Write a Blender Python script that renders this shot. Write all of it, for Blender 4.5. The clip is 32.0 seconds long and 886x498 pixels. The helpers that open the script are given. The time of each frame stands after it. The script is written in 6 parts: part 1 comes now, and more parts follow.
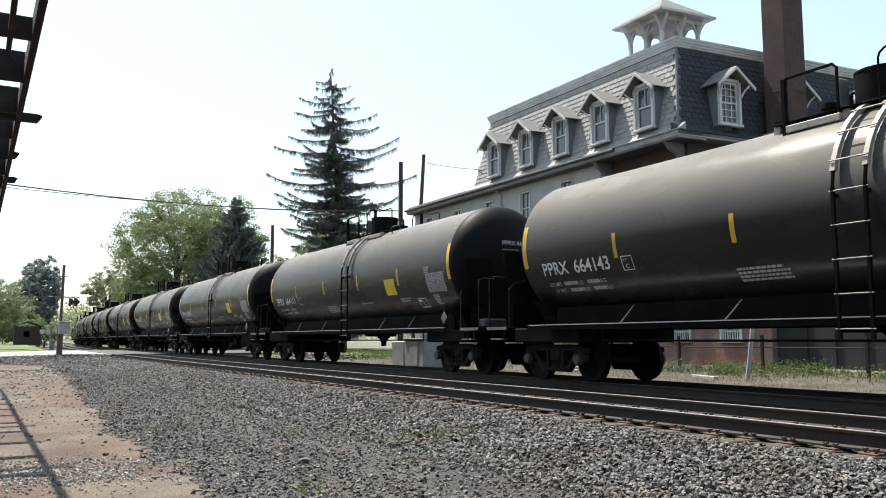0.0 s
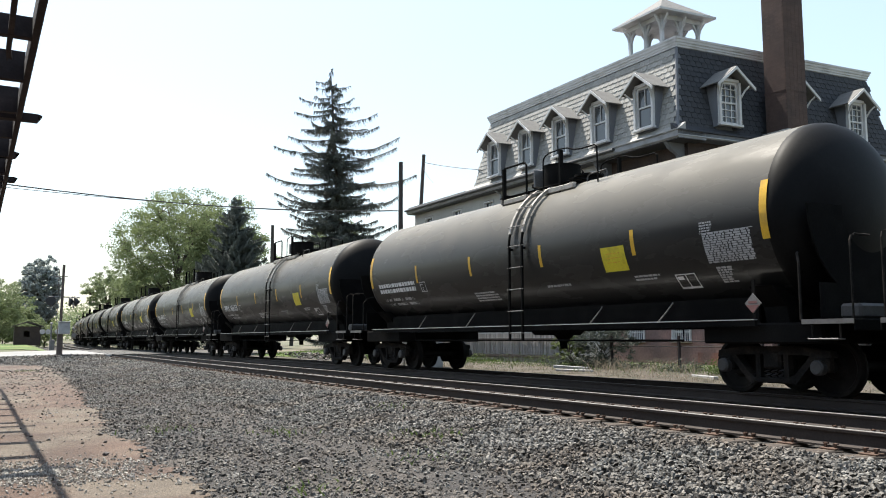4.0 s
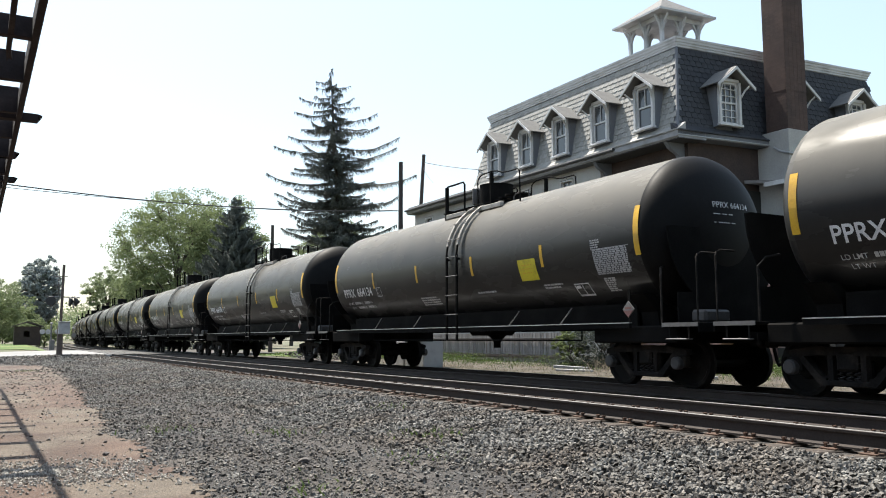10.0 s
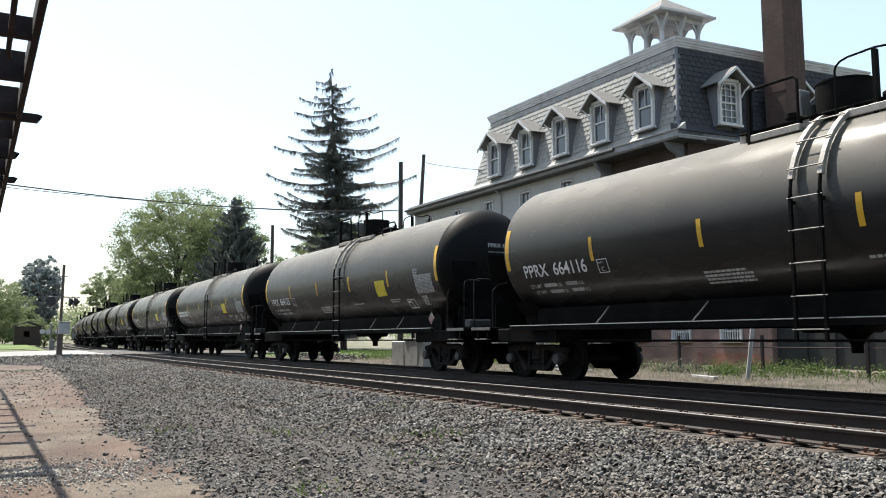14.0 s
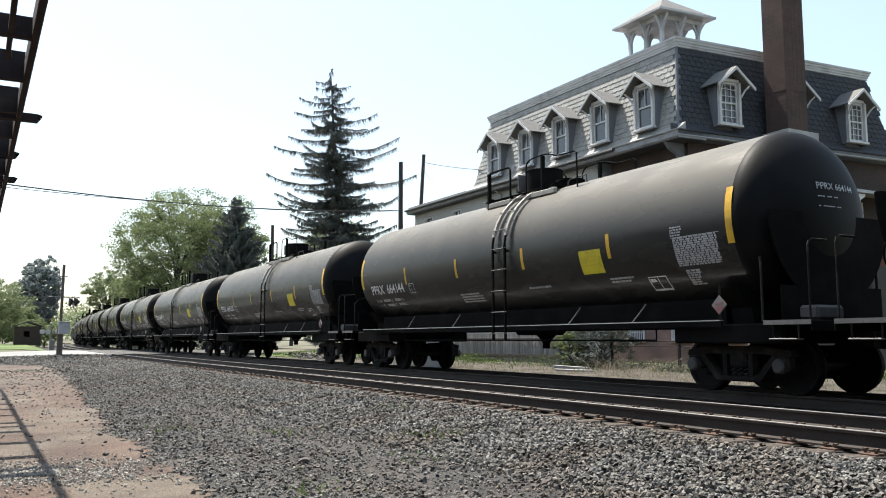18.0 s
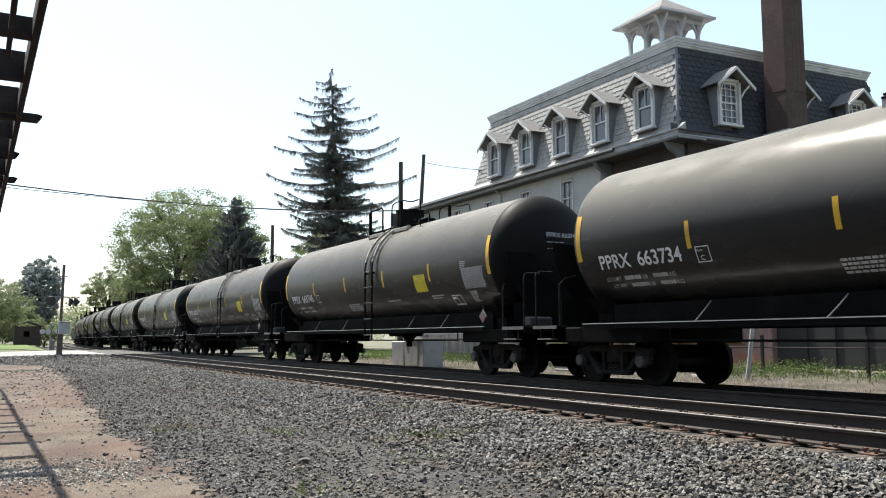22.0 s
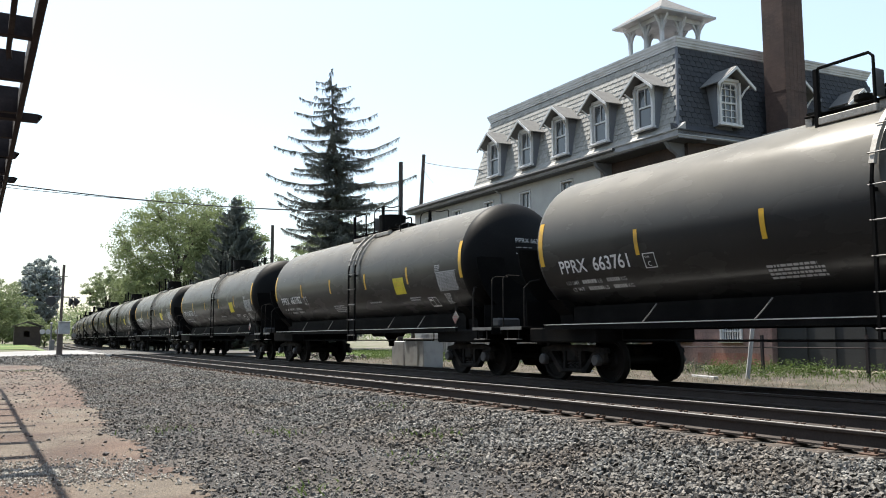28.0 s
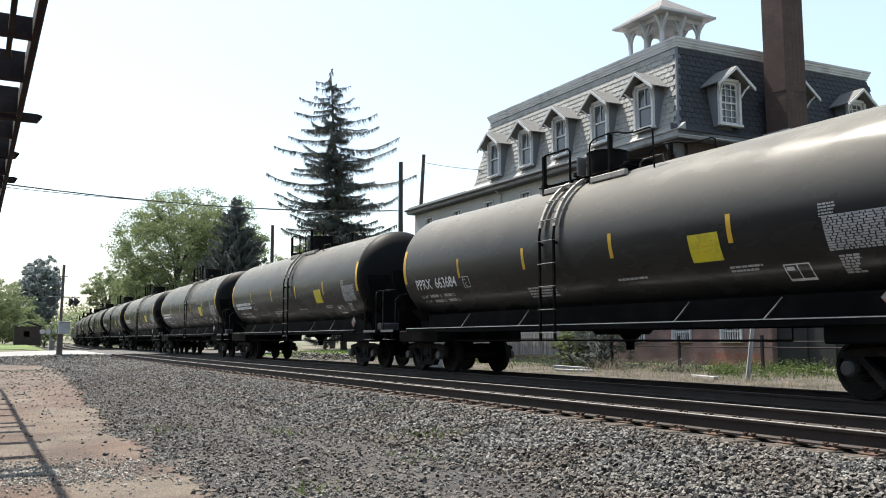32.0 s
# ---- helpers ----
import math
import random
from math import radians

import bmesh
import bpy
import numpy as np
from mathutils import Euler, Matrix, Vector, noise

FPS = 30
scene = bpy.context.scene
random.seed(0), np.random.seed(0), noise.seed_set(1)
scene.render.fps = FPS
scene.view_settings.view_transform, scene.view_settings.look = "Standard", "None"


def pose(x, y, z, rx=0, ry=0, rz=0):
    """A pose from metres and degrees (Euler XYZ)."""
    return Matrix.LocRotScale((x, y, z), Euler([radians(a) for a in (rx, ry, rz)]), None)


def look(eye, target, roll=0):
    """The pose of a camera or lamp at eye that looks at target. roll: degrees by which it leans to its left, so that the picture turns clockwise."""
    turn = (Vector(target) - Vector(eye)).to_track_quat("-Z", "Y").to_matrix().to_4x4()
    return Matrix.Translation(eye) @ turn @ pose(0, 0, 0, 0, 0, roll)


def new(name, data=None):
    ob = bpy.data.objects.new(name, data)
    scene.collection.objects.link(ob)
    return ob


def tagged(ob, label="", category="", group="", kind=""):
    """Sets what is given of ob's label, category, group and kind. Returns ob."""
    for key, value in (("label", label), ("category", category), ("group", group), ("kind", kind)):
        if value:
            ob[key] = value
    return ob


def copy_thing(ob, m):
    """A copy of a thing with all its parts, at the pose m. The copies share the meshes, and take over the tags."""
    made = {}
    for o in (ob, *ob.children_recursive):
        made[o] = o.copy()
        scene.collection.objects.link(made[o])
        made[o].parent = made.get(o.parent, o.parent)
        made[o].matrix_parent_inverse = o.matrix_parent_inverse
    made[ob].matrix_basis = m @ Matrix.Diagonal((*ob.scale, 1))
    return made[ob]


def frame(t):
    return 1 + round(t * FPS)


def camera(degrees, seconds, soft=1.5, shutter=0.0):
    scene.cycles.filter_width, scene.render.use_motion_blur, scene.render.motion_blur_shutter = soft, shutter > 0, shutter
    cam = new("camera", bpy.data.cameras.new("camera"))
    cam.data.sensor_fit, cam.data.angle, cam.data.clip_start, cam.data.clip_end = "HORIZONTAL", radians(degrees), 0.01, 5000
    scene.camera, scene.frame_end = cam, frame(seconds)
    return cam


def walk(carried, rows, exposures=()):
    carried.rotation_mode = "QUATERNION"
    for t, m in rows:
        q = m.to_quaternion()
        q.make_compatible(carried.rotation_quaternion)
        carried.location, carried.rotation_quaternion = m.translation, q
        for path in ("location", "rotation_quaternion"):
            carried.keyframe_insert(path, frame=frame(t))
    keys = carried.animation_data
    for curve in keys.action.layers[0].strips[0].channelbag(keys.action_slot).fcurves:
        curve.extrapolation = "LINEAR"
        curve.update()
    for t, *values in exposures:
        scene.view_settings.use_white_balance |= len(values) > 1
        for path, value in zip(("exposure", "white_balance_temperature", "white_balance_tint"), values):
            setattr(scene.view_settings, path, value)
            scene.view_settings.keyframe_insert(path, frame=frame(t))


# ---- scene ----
cam = camera(55.93, 32.0, soft=1.0)
EYE = Vector((0.0, 0.0, 0.893))
AIM = EYE + Vector((0.48681, 0.86690, 0.10726)) * 10
walk(cam, [(0.0, look(EYE, AIM, -0.11)), (32.0, look(EYE, AIM, -0.11))])

# ---------------------------------------------------------------- light
SUN_EL, SUN_AZ = radians(61.5), radians(-9)        # azimuth from +Y towards +X
world = bpy.data.worlds.new("sky")
scene.world = world
world.use_nodes = True
wn, wl = world.node_tree.nodes, world.node_tree.links
sky = wn.new("ShaderNodeTexSky")
sky.sky_type, sky.sun_disc = "NISHITA", False
sky.sun_elevation, sky.sun_rotation = SUN_EL, SUN_AZ
sky.air_density, sky.dust_density, sky.ozone_density = 1.3, 1.6, 1.0
wn["Background"].inputs["Strength"].default_value = 0.094
haze = wn.new("ShaderNodeMix")
haze.data_type = "RGBA"
haze.inputs["Factor"].default_value = 0.20
haze.inputs["B"].default_value = (7.4, 8.8, 9.5, 1)
wl.new(sky.outputs[0], haze.inputs["A"])
wl.new(haze.outputs["Result"], wn["Background"].inputs["Color"])
sun_data = bpy.data.lights.new("sun", "SUN")
sun_data.energy, sun_data.angle, sun_data.color = 5.0, radians(0.6), (1.0, 0.94, 0.84)
sun = new("sun", sun_data)
to_sun = Vector((math.sin(SUN_AZ) * math.cos(SUN_EL), math.cos(SUN_AZ) * math.cos(SUN_EL), math.sin(SUN_EL)))
sun.matrix_basis = look(to_sun * 60, (0, 0, 0))
scene.view_settings.exposure = 1.1


# ---------------------------------------------------------------- mesh building
class Build:
    """Collects vertices and faces of one mesh."""

    def __init__(self):
        self.v, self.f = [], []

    def add(self, verts, faces):
        n = len(self.v)
        self.v += [tuple(p) for p in verts]
        self.f += [tuple(i + n for i in q) for q in faces]
        return self

    def box(self, c, s, turn=None, taper=1.0):
        """A box of size s about c, its top scaled by taper in x and y."""
        vs = []
        for z, k in ((-0.5, 1.0), (0.5, taper)):
            for x, y in ((-0.5, -0.5), (0.5, -0.5), (0.5, 0.5), (-0.5, 0.5)):
                q = Vector((x * s[0] * k, y * s[1] * k, z * s[2]))
                if turn:
                    q = turn @ q
                vs.append(q + Vector(c))
        return self.add(vs, [(3, 2, 1, 0), (4, 5, 6, 7), (0, 1, 5, 4), (1, 2, 6, 5), (2, 3, 7, 6), (3, 0, 4, 7)])

    def rbox(self, c, s, r, turn=None):
        """A box with chamfered edges of width r."""
        bm = bmesh.new()
        bmesh.ops.create_cube(bm, size=1.0)
        for w in bm.verts:
            w.co = Vector((w.co.x * s[0], w.co.y * s[1], w.co.z * s[2]))
        bmesh.ops.bevel(bm, geom=bm.edges[:], offset=r, segments=1, affect="EDGES")
        return self.take(bm, c, turn)

    def take(self, bm, c=(0, 0, 0), turn=None):
        bm.verts.index_update()
        vs = [((turn @ w.co) if turn else w.co) + Vector(c) for w in bm.verts]
        self.add(vs, [[w.index for w in f.verts] for f in bm.faces])
        bm.free()
        return self

    def tube(self, path, r, seg=8, caps=True, r1=None):
        """A round bar along the points of path."""
        path = [Vector(q) for q in path]
        n, vs, fs = len(path), [], []
        ref = Vector((0, 0, 1))
        for i, q in enumerate(path):
            d = (path[min(i + 1, n - 1)] - path[max(i - 1, 0)]).normalized()
            if abs(d.dot(ref)) > 0.95:
                ref = Vector((1, 0, 0)) if abs(d.x) < 0.9 else Vector((0, 1, 0))
            a = d.cross(ref).normalized()
            b = d.cross(a)
            rr = r if r1 is None else r + (r1 - r) * i / max(n - 1, 1)
            for k in range(seg):
                t = 2 * math.pi * k / seg
                vs.append(q + a * (rr * math.cos(t)) + b * (rr * math.sin(t)))
        for i in range(n - 1):
            for k in range(seg):
                k2 = (k + 1) % seg
                fs.append((i * seg + k, i * seg + k2, (i + 1) * seg + k2, (i + 1) * seg + k))
        if caps:
            fs.append(tuple(range(seg)))
            fs.append(tuple(range((n - 1) * seg, n * seg))[::-1])
        return self.add(vs, fs)

    def revolve(self, profile, origin, axis="y", seg=32):
        """Turns a list of (along, radius) about an axis."""
        vs, fs = [], []
        o = Vector(origin)
        for a, r in profile:
            for k in range(seg):
                t = 2 * math.pi * k / seg
                c, s = r * math.cos(t), r * math.sin(t)
                vs.append(o + Vector({"y": (c, a, s), "x": (a, c, s), "z": (c, s, a)}[axis]))
        for i in range(len(profile) - 1):
            for k in range(seg):
                k2 = (k + 1) % seg
                fs.append((i * seg + k, (i + 1) * seg + k, (i + 1) * seg + k2, i * seg + k2))
        fs.append(tuple(range(seg)))
        fs.append(tuple(range((len(profile) - 1) * seg, len(profile) * seg))[::-1])
        return self.add(vs, fs)

    def prism(self, poly, axis, a, b):
        """A polygon of (u, v) pushed from a to b along an axis: x -> (y, z), y -> (x, z), z -> (x, y)."""
        put = {"x": lambda u, w, t: (t, u, w), "y": lambda u, w, t: (u, t, w), "z": lambda u, w, t: (u, w, t)}[axis]
        n = len(poly)
        vs = [put(u, w, a) for u, w in poly] + [put(u, w, b) for u, w in poly]
        fs = [tuple(range(n))[::-1], tuple(range(n, 2 * n))]
        fs += [(i, (i + 1) % n, n + (i + 1) % n, n + i) for i in range(n)]
        return self.add(vs, fs)

    def slab(self, quad, thick):
        """A plate: four corners and a thickness against their normal."""
        q = [Vector(c) for c in quad]
        nrm = (q[1] - q[0]).cross(q[3] - q[0]).normalized() * thick
        vs = q + [c - nrm for c in q]
        return self.add(vs, [(0, 1, 2, 3), (7, 6, 5, 4), (0, 4, 5, 1), (1, 5, 6, 2), (2, 6, 7, 3), (3, 7, 4, 0)])

    def mesh(self, name, material, smooth=False):
        me = bpy.data.meshes.new(name)
        me.from_pydata(self.v, [], self.f)
        bm = bmesh.new()
        bm.from_mesh(me)
        bmesh.ops.recalc_face_normals(bm, faces=bm.faces[:])
        bm.to_mesh(me)
        bm.free()
        if smooth:
            me.shade_smooth()
            me.set_sharp_from_angle(angle=radians(38))
        if material:
            me.materials.append(material)
        return me


def part(name, built, material, parent=None, label="", smooth=False, at=None):
    """Links one mesh object under a thing or a part."""
    me = built.mesh(name, material, smooth) if isinstance(built, Build) else built
    ob = new(name, me)
    if parent:
        ob.parent = parent
    if at is not None:
        ob.matrix_basis = at
    if label:
        tagged(ob, label)
    return ob


def thing(name, label, category, group="", kind="", at=None):
    ob = new(name)
    ob.empty_display_size = 0.2
    if at is not None:
        ob.matrix_basis = at
    return tagged(ob, label, category, group, kind)


def bulk(name, verts, faces, material, smooth=False):
    """One mesh from numpy arrays (all faces with the same number of corners)."""
    me = bpy.data.meshes.new(name)
    nv, (nf, k) = len(verts), faces.shape
    me.vertices.add(nv)
    me.vertices.foreach_set("co", np.asarray(verts, np.float32).ravel())
    me.loops.add(nf * k)
    me.loops.foreach_set("vertex_index", faces.astype(np.int32).ravel())
    me.polygons.add(nf)
    me.polygons.foreach_set("loop_start", np.arange(0, nf * k, k, dtype=np.int32))
    me.update(calc_edges=True)
    if smooth:
        me.shade_smooth()
    else:
        me.shade_flat()
    me.materials.append(material)
    return me


# ---------------------------------------------------------------- materials
def mat(name, color, rough=0.8, metal=0.0, spec=0.5, vary=0.25, scale=3.0, fine=40.0, bump=0.0, bump_scale=60.0,
        second=None, amount=0.5, second_scale=1.2, piece="", coat=0.0, piece_span=(0.75, 1.25), translucent=0.0, pebble=0.0, pebble_span=(0.4, 1.6)):
    """Two scales of variation round a colour, an optional second colour in patches, fine relief, and variation by piece."""
    m = bpy.data.materials.new(name)
    m.use_nodes = True
    nt = m.node_tree
    n, l = nt.nodes, nt.links
    bsdf = n["Principled BSDF"]
    bsdf.inputs["Roughness"].default_value = rough
    bsdf.inputs["Metallic"].default_value = metal
    bsdf.inputs["Specular IOR Level"].default_value = spec
    bsdf.inputs["Coat Weight"].default_value = coat
    tc = n.new("ShaderNodeTexCoord")
    big, small = n.new("ShaderNodeTexNoise"), n.new("ShaderNodeTexNoise")
    big.inputs["Scale"].default_value, small.inputs["Scale"].default_value = scale, fine
    big.inputs["Detail"].default_value, small.inputs["Detail"].default_value = 4, 3
    for t in (big, small):
        l.new(tc.outputs["Object"], t.inputs["Vector"])
    add = n.new("ShaderNodeMath")
    add.operation = "ADD"
    l.new(big.outputs[0], add.inputs[0])
    l.new(small.outputs[0], add.inputs[1])
    rng = n.new("ShaderNodeMapRange")
    rng.inputs["From Min"].default_value, rng.inputs["From Max"].default_value = 0.65, 1.35
    rng.inputs["To Min"].default_value, rng.inputs["To Max"].default_value = 1 - vary, 1 + vary
    l.new(add.outputs[0], rng.inputs["Value"])
    base = n.new("ShaderNodeMix")
    base.data_type = "RGBA"
    base.inputs["A"].default_value = (*color, 1)
    base.inputs["B"].default_value = (*(second or color), 1)
    if second:
        pat = n.new("ShaderNodeTexNoise")
        pat.inputs["Scale"].default_value, pat.inputs["Detail"].default_value = second_scale, 5
        l.new(tc.outputs["Object"], pat.inputs["Vector"])
        pr = n.new("ShaderNodeMapRange")
        pr.inputs["From Min"].default_value, pr.inputs["From Max"].default_value = 0.58 - 0.3 * amount, 0.78 - 0.3 * amount
        l.new(pat.outputs[0], pr.inputs["Value"])
        l.new(pr.outputs[0], base.inputs["Factor"])
    else:
        base.inputs["Factor"].default_value = 0
    mul = n.new("ShaderNodeMix")
    mul.data_type, mul.blend_type = "RGBA", "MULTIPLY"
    mul.inputs["Factor"].default_value = 1
    l.new(base.outputs["Result"], mul.inputs["A"])
    last = rng.outputs[0]
    if piece:
        if piece == "object":
            src = n.new("ShaderNodeObjectInfo").outputs["Random"]
        else:
            src = n.new("ShaderNodeNewGeometry").outputs["Random Per Island"]
        pv = n.new("ShaderNodeMapRange")
        pv.inputs["To Min"].default_value, pv.inputs["To Max"].default_value = piece_span
        l.new(src, pv.inputs["Value"])
        pm = n.new("ShaderNodeMath")
        pm.operation = "MULTIPLY"
        l.new(last, pm.inputs[0])
        l.new(pv.outputs[0], pm.inputs[1])
        last = pm.outputs[0]
    if pebble:
        vor, sep, pr_ = n.new("ShaderNodeTexVoronoi"), n.new("ShaderNodeSeparateColor"), n.new("ShaderNodeMapRange")
        vor.inputs["Scale"].default_value = pebble
        l.new(tc.outputs["Object"], vor.inputs["Vector"])
        l.new(vor.outputs["Color"], sep.inputs[0])
        l.new(sep.outputs[0], pr_.inputs["Value"])
        pr_.inputs["To Min"].default_value, pr_.inputs["To Max"].default_value = pebble_span
        pm = n.new("ShaderNodeMath")
        pm.operation = "MULTIPLY"
        l.new(last, pm.inputs[0])
        l.new(pr_.outputs[0], pm.inputs[1])
        last = pm.outputs[0]
    comb = n.new("ShaderNodeCombineColor")
    for i in range(3):
        l.new(last, comb.inputs[i])
    l.new(comb.outputs[0], mul.inputs["B"])
    l.new(mul.outputs["Result"], bsdf.inputs["Base Color"])
    if translucent:
        tr, mx = n.new("ShaderNodeBsdfTranslucent"), n.new("ShaderNodeMixShader")
        l.new(mul.outputs["Result"], tr.inputs["Color"])
        mx.inputs[0].default_value = translucent
        l.new(bsdf.outputs[0], mx.inputs[1])
        l.new(tr.outputs[0], mx.inputs[2])
        l.new(mx.outputs[0], n["Material Output"].inputs["Surface"])
    if bump:
        bn, bt = n.new("ShaderNodeBump"), n.new("ShaderNodeTexNoise")
        bt.inputs["Scale"].default_value, bt.inputs["Detail"].default_value = bump_scale, 5
        l.new(tc.outputs["Object"], bt.inputs["Vector"])
        bn.inputs["Strength"].default_value, bn.inputs["Distance"].default_value = bump, 0.02
        l.new(bt.outputs[0], bn.inputs["Height"])
        l.new(bn.outputs[0], bsdf.inputs["Normal"])
    return m


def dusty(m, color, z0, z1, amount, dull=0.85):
    """A paler tone on what faces upwards, for dust and painted sheen, broken up by noise."""
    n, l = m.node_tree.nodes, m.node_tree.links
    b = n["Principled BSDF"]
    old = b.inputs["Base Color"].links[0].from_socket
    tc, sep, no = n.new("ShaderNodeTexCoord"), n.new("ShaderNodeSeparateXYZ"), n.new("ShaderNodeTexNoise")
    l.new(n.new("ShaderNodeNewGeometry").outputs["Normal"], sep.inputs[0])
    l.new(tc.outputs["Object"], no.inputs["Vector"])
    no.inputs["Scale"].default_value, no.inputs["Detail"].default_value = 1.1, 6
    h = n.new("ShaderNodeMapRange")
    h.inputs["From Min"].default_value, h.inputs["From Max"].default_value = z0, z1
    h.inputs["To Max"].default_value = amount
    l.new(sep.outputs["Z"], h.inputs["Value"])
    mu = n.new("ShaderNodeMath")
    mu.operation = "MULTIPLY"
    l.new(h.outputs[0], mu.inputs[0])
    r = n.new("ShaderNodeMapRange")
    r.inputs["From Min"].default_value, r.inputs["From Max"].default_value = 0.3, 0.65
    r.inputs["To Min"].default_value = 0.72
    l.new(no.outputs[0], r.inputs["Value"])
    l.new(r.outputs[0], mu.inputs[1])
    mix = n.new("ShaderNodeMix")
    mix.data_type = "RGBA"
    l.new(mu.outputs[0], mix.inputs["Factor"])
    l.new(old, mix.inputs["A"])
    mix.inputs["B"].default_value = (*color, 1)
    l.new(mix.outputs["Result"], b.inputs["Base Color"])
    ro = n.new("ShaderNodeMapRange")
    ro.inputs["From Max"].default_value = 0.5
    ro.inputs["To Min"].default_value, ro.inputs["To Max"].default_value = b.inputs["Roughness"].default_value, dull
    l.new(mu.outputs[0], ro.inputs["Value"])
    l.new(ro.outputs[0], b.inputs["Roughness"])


def coat_gloss(m, low, high):
    """Uneven gloss of the topmost layer, in streaks along the tank."""
    n, l = m.node_tree.nodes, m.node_tree.links
    tc, mp, no, r = n.new("ShaderNodeTexCoord"), n.new("ShaderNodeMapping"), n.new("ShaderNodeTexNoise"), n.new("ShaderNodeMapRange")
    mp.inputs["Scale"].default_value = (1.0, 0.35, 1.0)
    no.inputs["Scale"].default_value, no.inputs["Detail"].default_value = 2.4, 5
    l.new(tc.outputs["Object"], mp.inputs["Vector"])
    l.new(mp.outputs[0], no.inputs["Vector"])
    l.new(no.outputs[0], r.inputs["Value"])
    r.inputs["From Min"].default_value, r.inputs["From Max"].default_value = 0.35, 0.65
    r.inputs["To Min"].default_value, r.inputs["To Max"].default_value = low, high
    l.new(r.outputs[0], n["Principled BSDF"].inputs["Coat Roughness"])


TANK = mat("tank_paint", (0.005, 0.0049, 0.0048), 0.55, spec=0.30, coat=0.28, vary=0.3, scale=0.7, fine=14, bump=0.03, bump_scale=25,
           second=(0.009, 0.0085, 0.008), amount=0.35, second_scale=0.5)
# paler towards the top: dust, and sheen put into the colour
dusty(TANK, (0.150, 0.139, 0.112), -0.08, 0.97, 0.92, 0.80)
coat_gloss(TANK, 0.16, 0.34)
# darker copy of the tank paint, with the leading end's shade in its colour
SHADED_HEAD = mat("shaded_head_paint", (0.0042, 0.0041, 0.0042), 0.55, spec=0.10, vary=0.3, scale=0.9, fine=18, bump=0.03, bump_scale=25, second=(0.008, 0.0078, 0.0075), amount=0.3, second_scale=0.8)
ENDWHITE = mat("end_stencil", (0.42, 0.42, 0.42), 0.6, vary=0.2, scale=8, fine=60)
FRAME = mat("frame_steel", (0.0045, 0.0045, 0.0045), 0.75, spec=0.04, vary=0.35, scale=2, bump=0.15, second=(0.009, 0.0085, 0.008), amount=0.4)
TRUCK = mat("truck_steel", (0.012, 0.0115, 0.011), 0.85, spec=0.08, vary=0.4, scale=5, bump=0.25, second=(0.034, 0.029, 0.025), amount=0.4, second_scale=3)
WHEEL = mat("wheel_steel", (0.006, 0.0057, 0.0054), 0.7, spec=0.1, vary=0.3, scale=4, second=(0.016, 0.014, 0.012), amount=0.3)
LIGHTSTEEL = mat("worn_steel", (0.126, 0.1215, 0.117), 0.55, 0.2, vary=0.3, scale=4)
SILL_GLINT = mat("sill_glint", (0.45, 0.45, 0.45), 0.4, 0.6, vary=0.2, scale=3)
YELLOW = mat("yellow_film", (0.62, 0.36, 0.02), 0.45, vary=0.15, scale=3, second=(0.42, 0.24, 0.03), amount=0.3, second_scale=2)
YPANEL = mat("yellow_panel", (0.62, 0.52, 0.02), 0.5, vary=0.12, scale=3, second=(0.45, 0.36, 0.02), amount=0.35, second_scale=6)
WHITE = mat("white_stencil", (0.62, 0.62, 0.62), 0.6, vary=0.25, scale=6, fine=60)
DIMWHITE = mat("worn_stencil", (0.38, 0.38, 0.38), 0.6, vary=0.3, scale=8, fine=70)
RED = mat("red_film", (0.16, 0.07, 0.065), 0.6, vary=0.2)
RAILTOP = mat("polished_rail", (0.152, 0.1496, 0.1456), 0.5, 0.6, spec=0.3, vary=0.15, scale=1)
RAILSIDE = mat("rusty_rail", (0.032, 0.024, 0.020), 0.85, vary=0.35, scale=3, bump=0.2)
RUST = mat("rust_plate", (0.0884, 0.04896, 0.03128), 0.9, vary=0.4, scale=6, bump=0.3, second=(0.051, 0.0306, 0.02176), amount=0.5, second_scale=4)
TIE = mat("tie_timber", (0.0464, 0.0352, 0.028), 0.9, vary=0.4, scale=4, bump=0.4, second=(0.096, 0.072, 0.052), amount=0.5, second_scale=5)
BALLAST = mat("ballast", (0.0272, 0.0248, 0.0224), 0.95, vary=0.55, scale=3, fine=26, bump=1.0, bump_scale=28, second=(0.028, 0.024, 0.02), amount=0.5, second_scale=0.6, pebble=24.0, pebble_span=(0.4, 1.7))
BEDDARK = mat("dark_ballast", (0.10, 0.09, 0.085), 0.95, vary=0.5, scale=3, fine=26, bump=1.0, bump_scale=28)
STONE = mat("crushed_stone", (0.1045, 0.1005, 0.09264), 0.9, vary=0.3, scale=14, piece="island", second=(0.0887, 0.07589, 0.06406), amount=0.5, second_scale=0.8, piece_span=(0.22, 2.2))
CINDER = mat("cinder_gravel", (0.03383, 0.03055, 0.02892), 0.95, vary=0.5, scale=6, fine=60, bump=1.0, bump_scale=70, second=(0.05456, 0.04583, 0.03928), amount=0.45, second_scale=0.6, pebble=42.0, pebble_span=(0.3, 1.75))
PLAT = mat("platform_clay", (0.0731, 0.0425, 0.0289), 0.9, vary=0.6, scale=1.4, fine=38, bump=1.0, bump_scale=45, second=(0.0833, 0.0663, 0.0493), amount=0.5, second_scale=0.7, pebble=70.0, pebble_span=(0.7, 1.3))
ROADM = mat("pale_asphalt", (0.2074, 0.2045, 0.1987), 0.85, vary=0.12, scale=0.3, fine=9, bump=0.2, bump_scale=30, second=(0.1613, 0.1584, 0.1526), amount=0.3, second_scale=0.2)
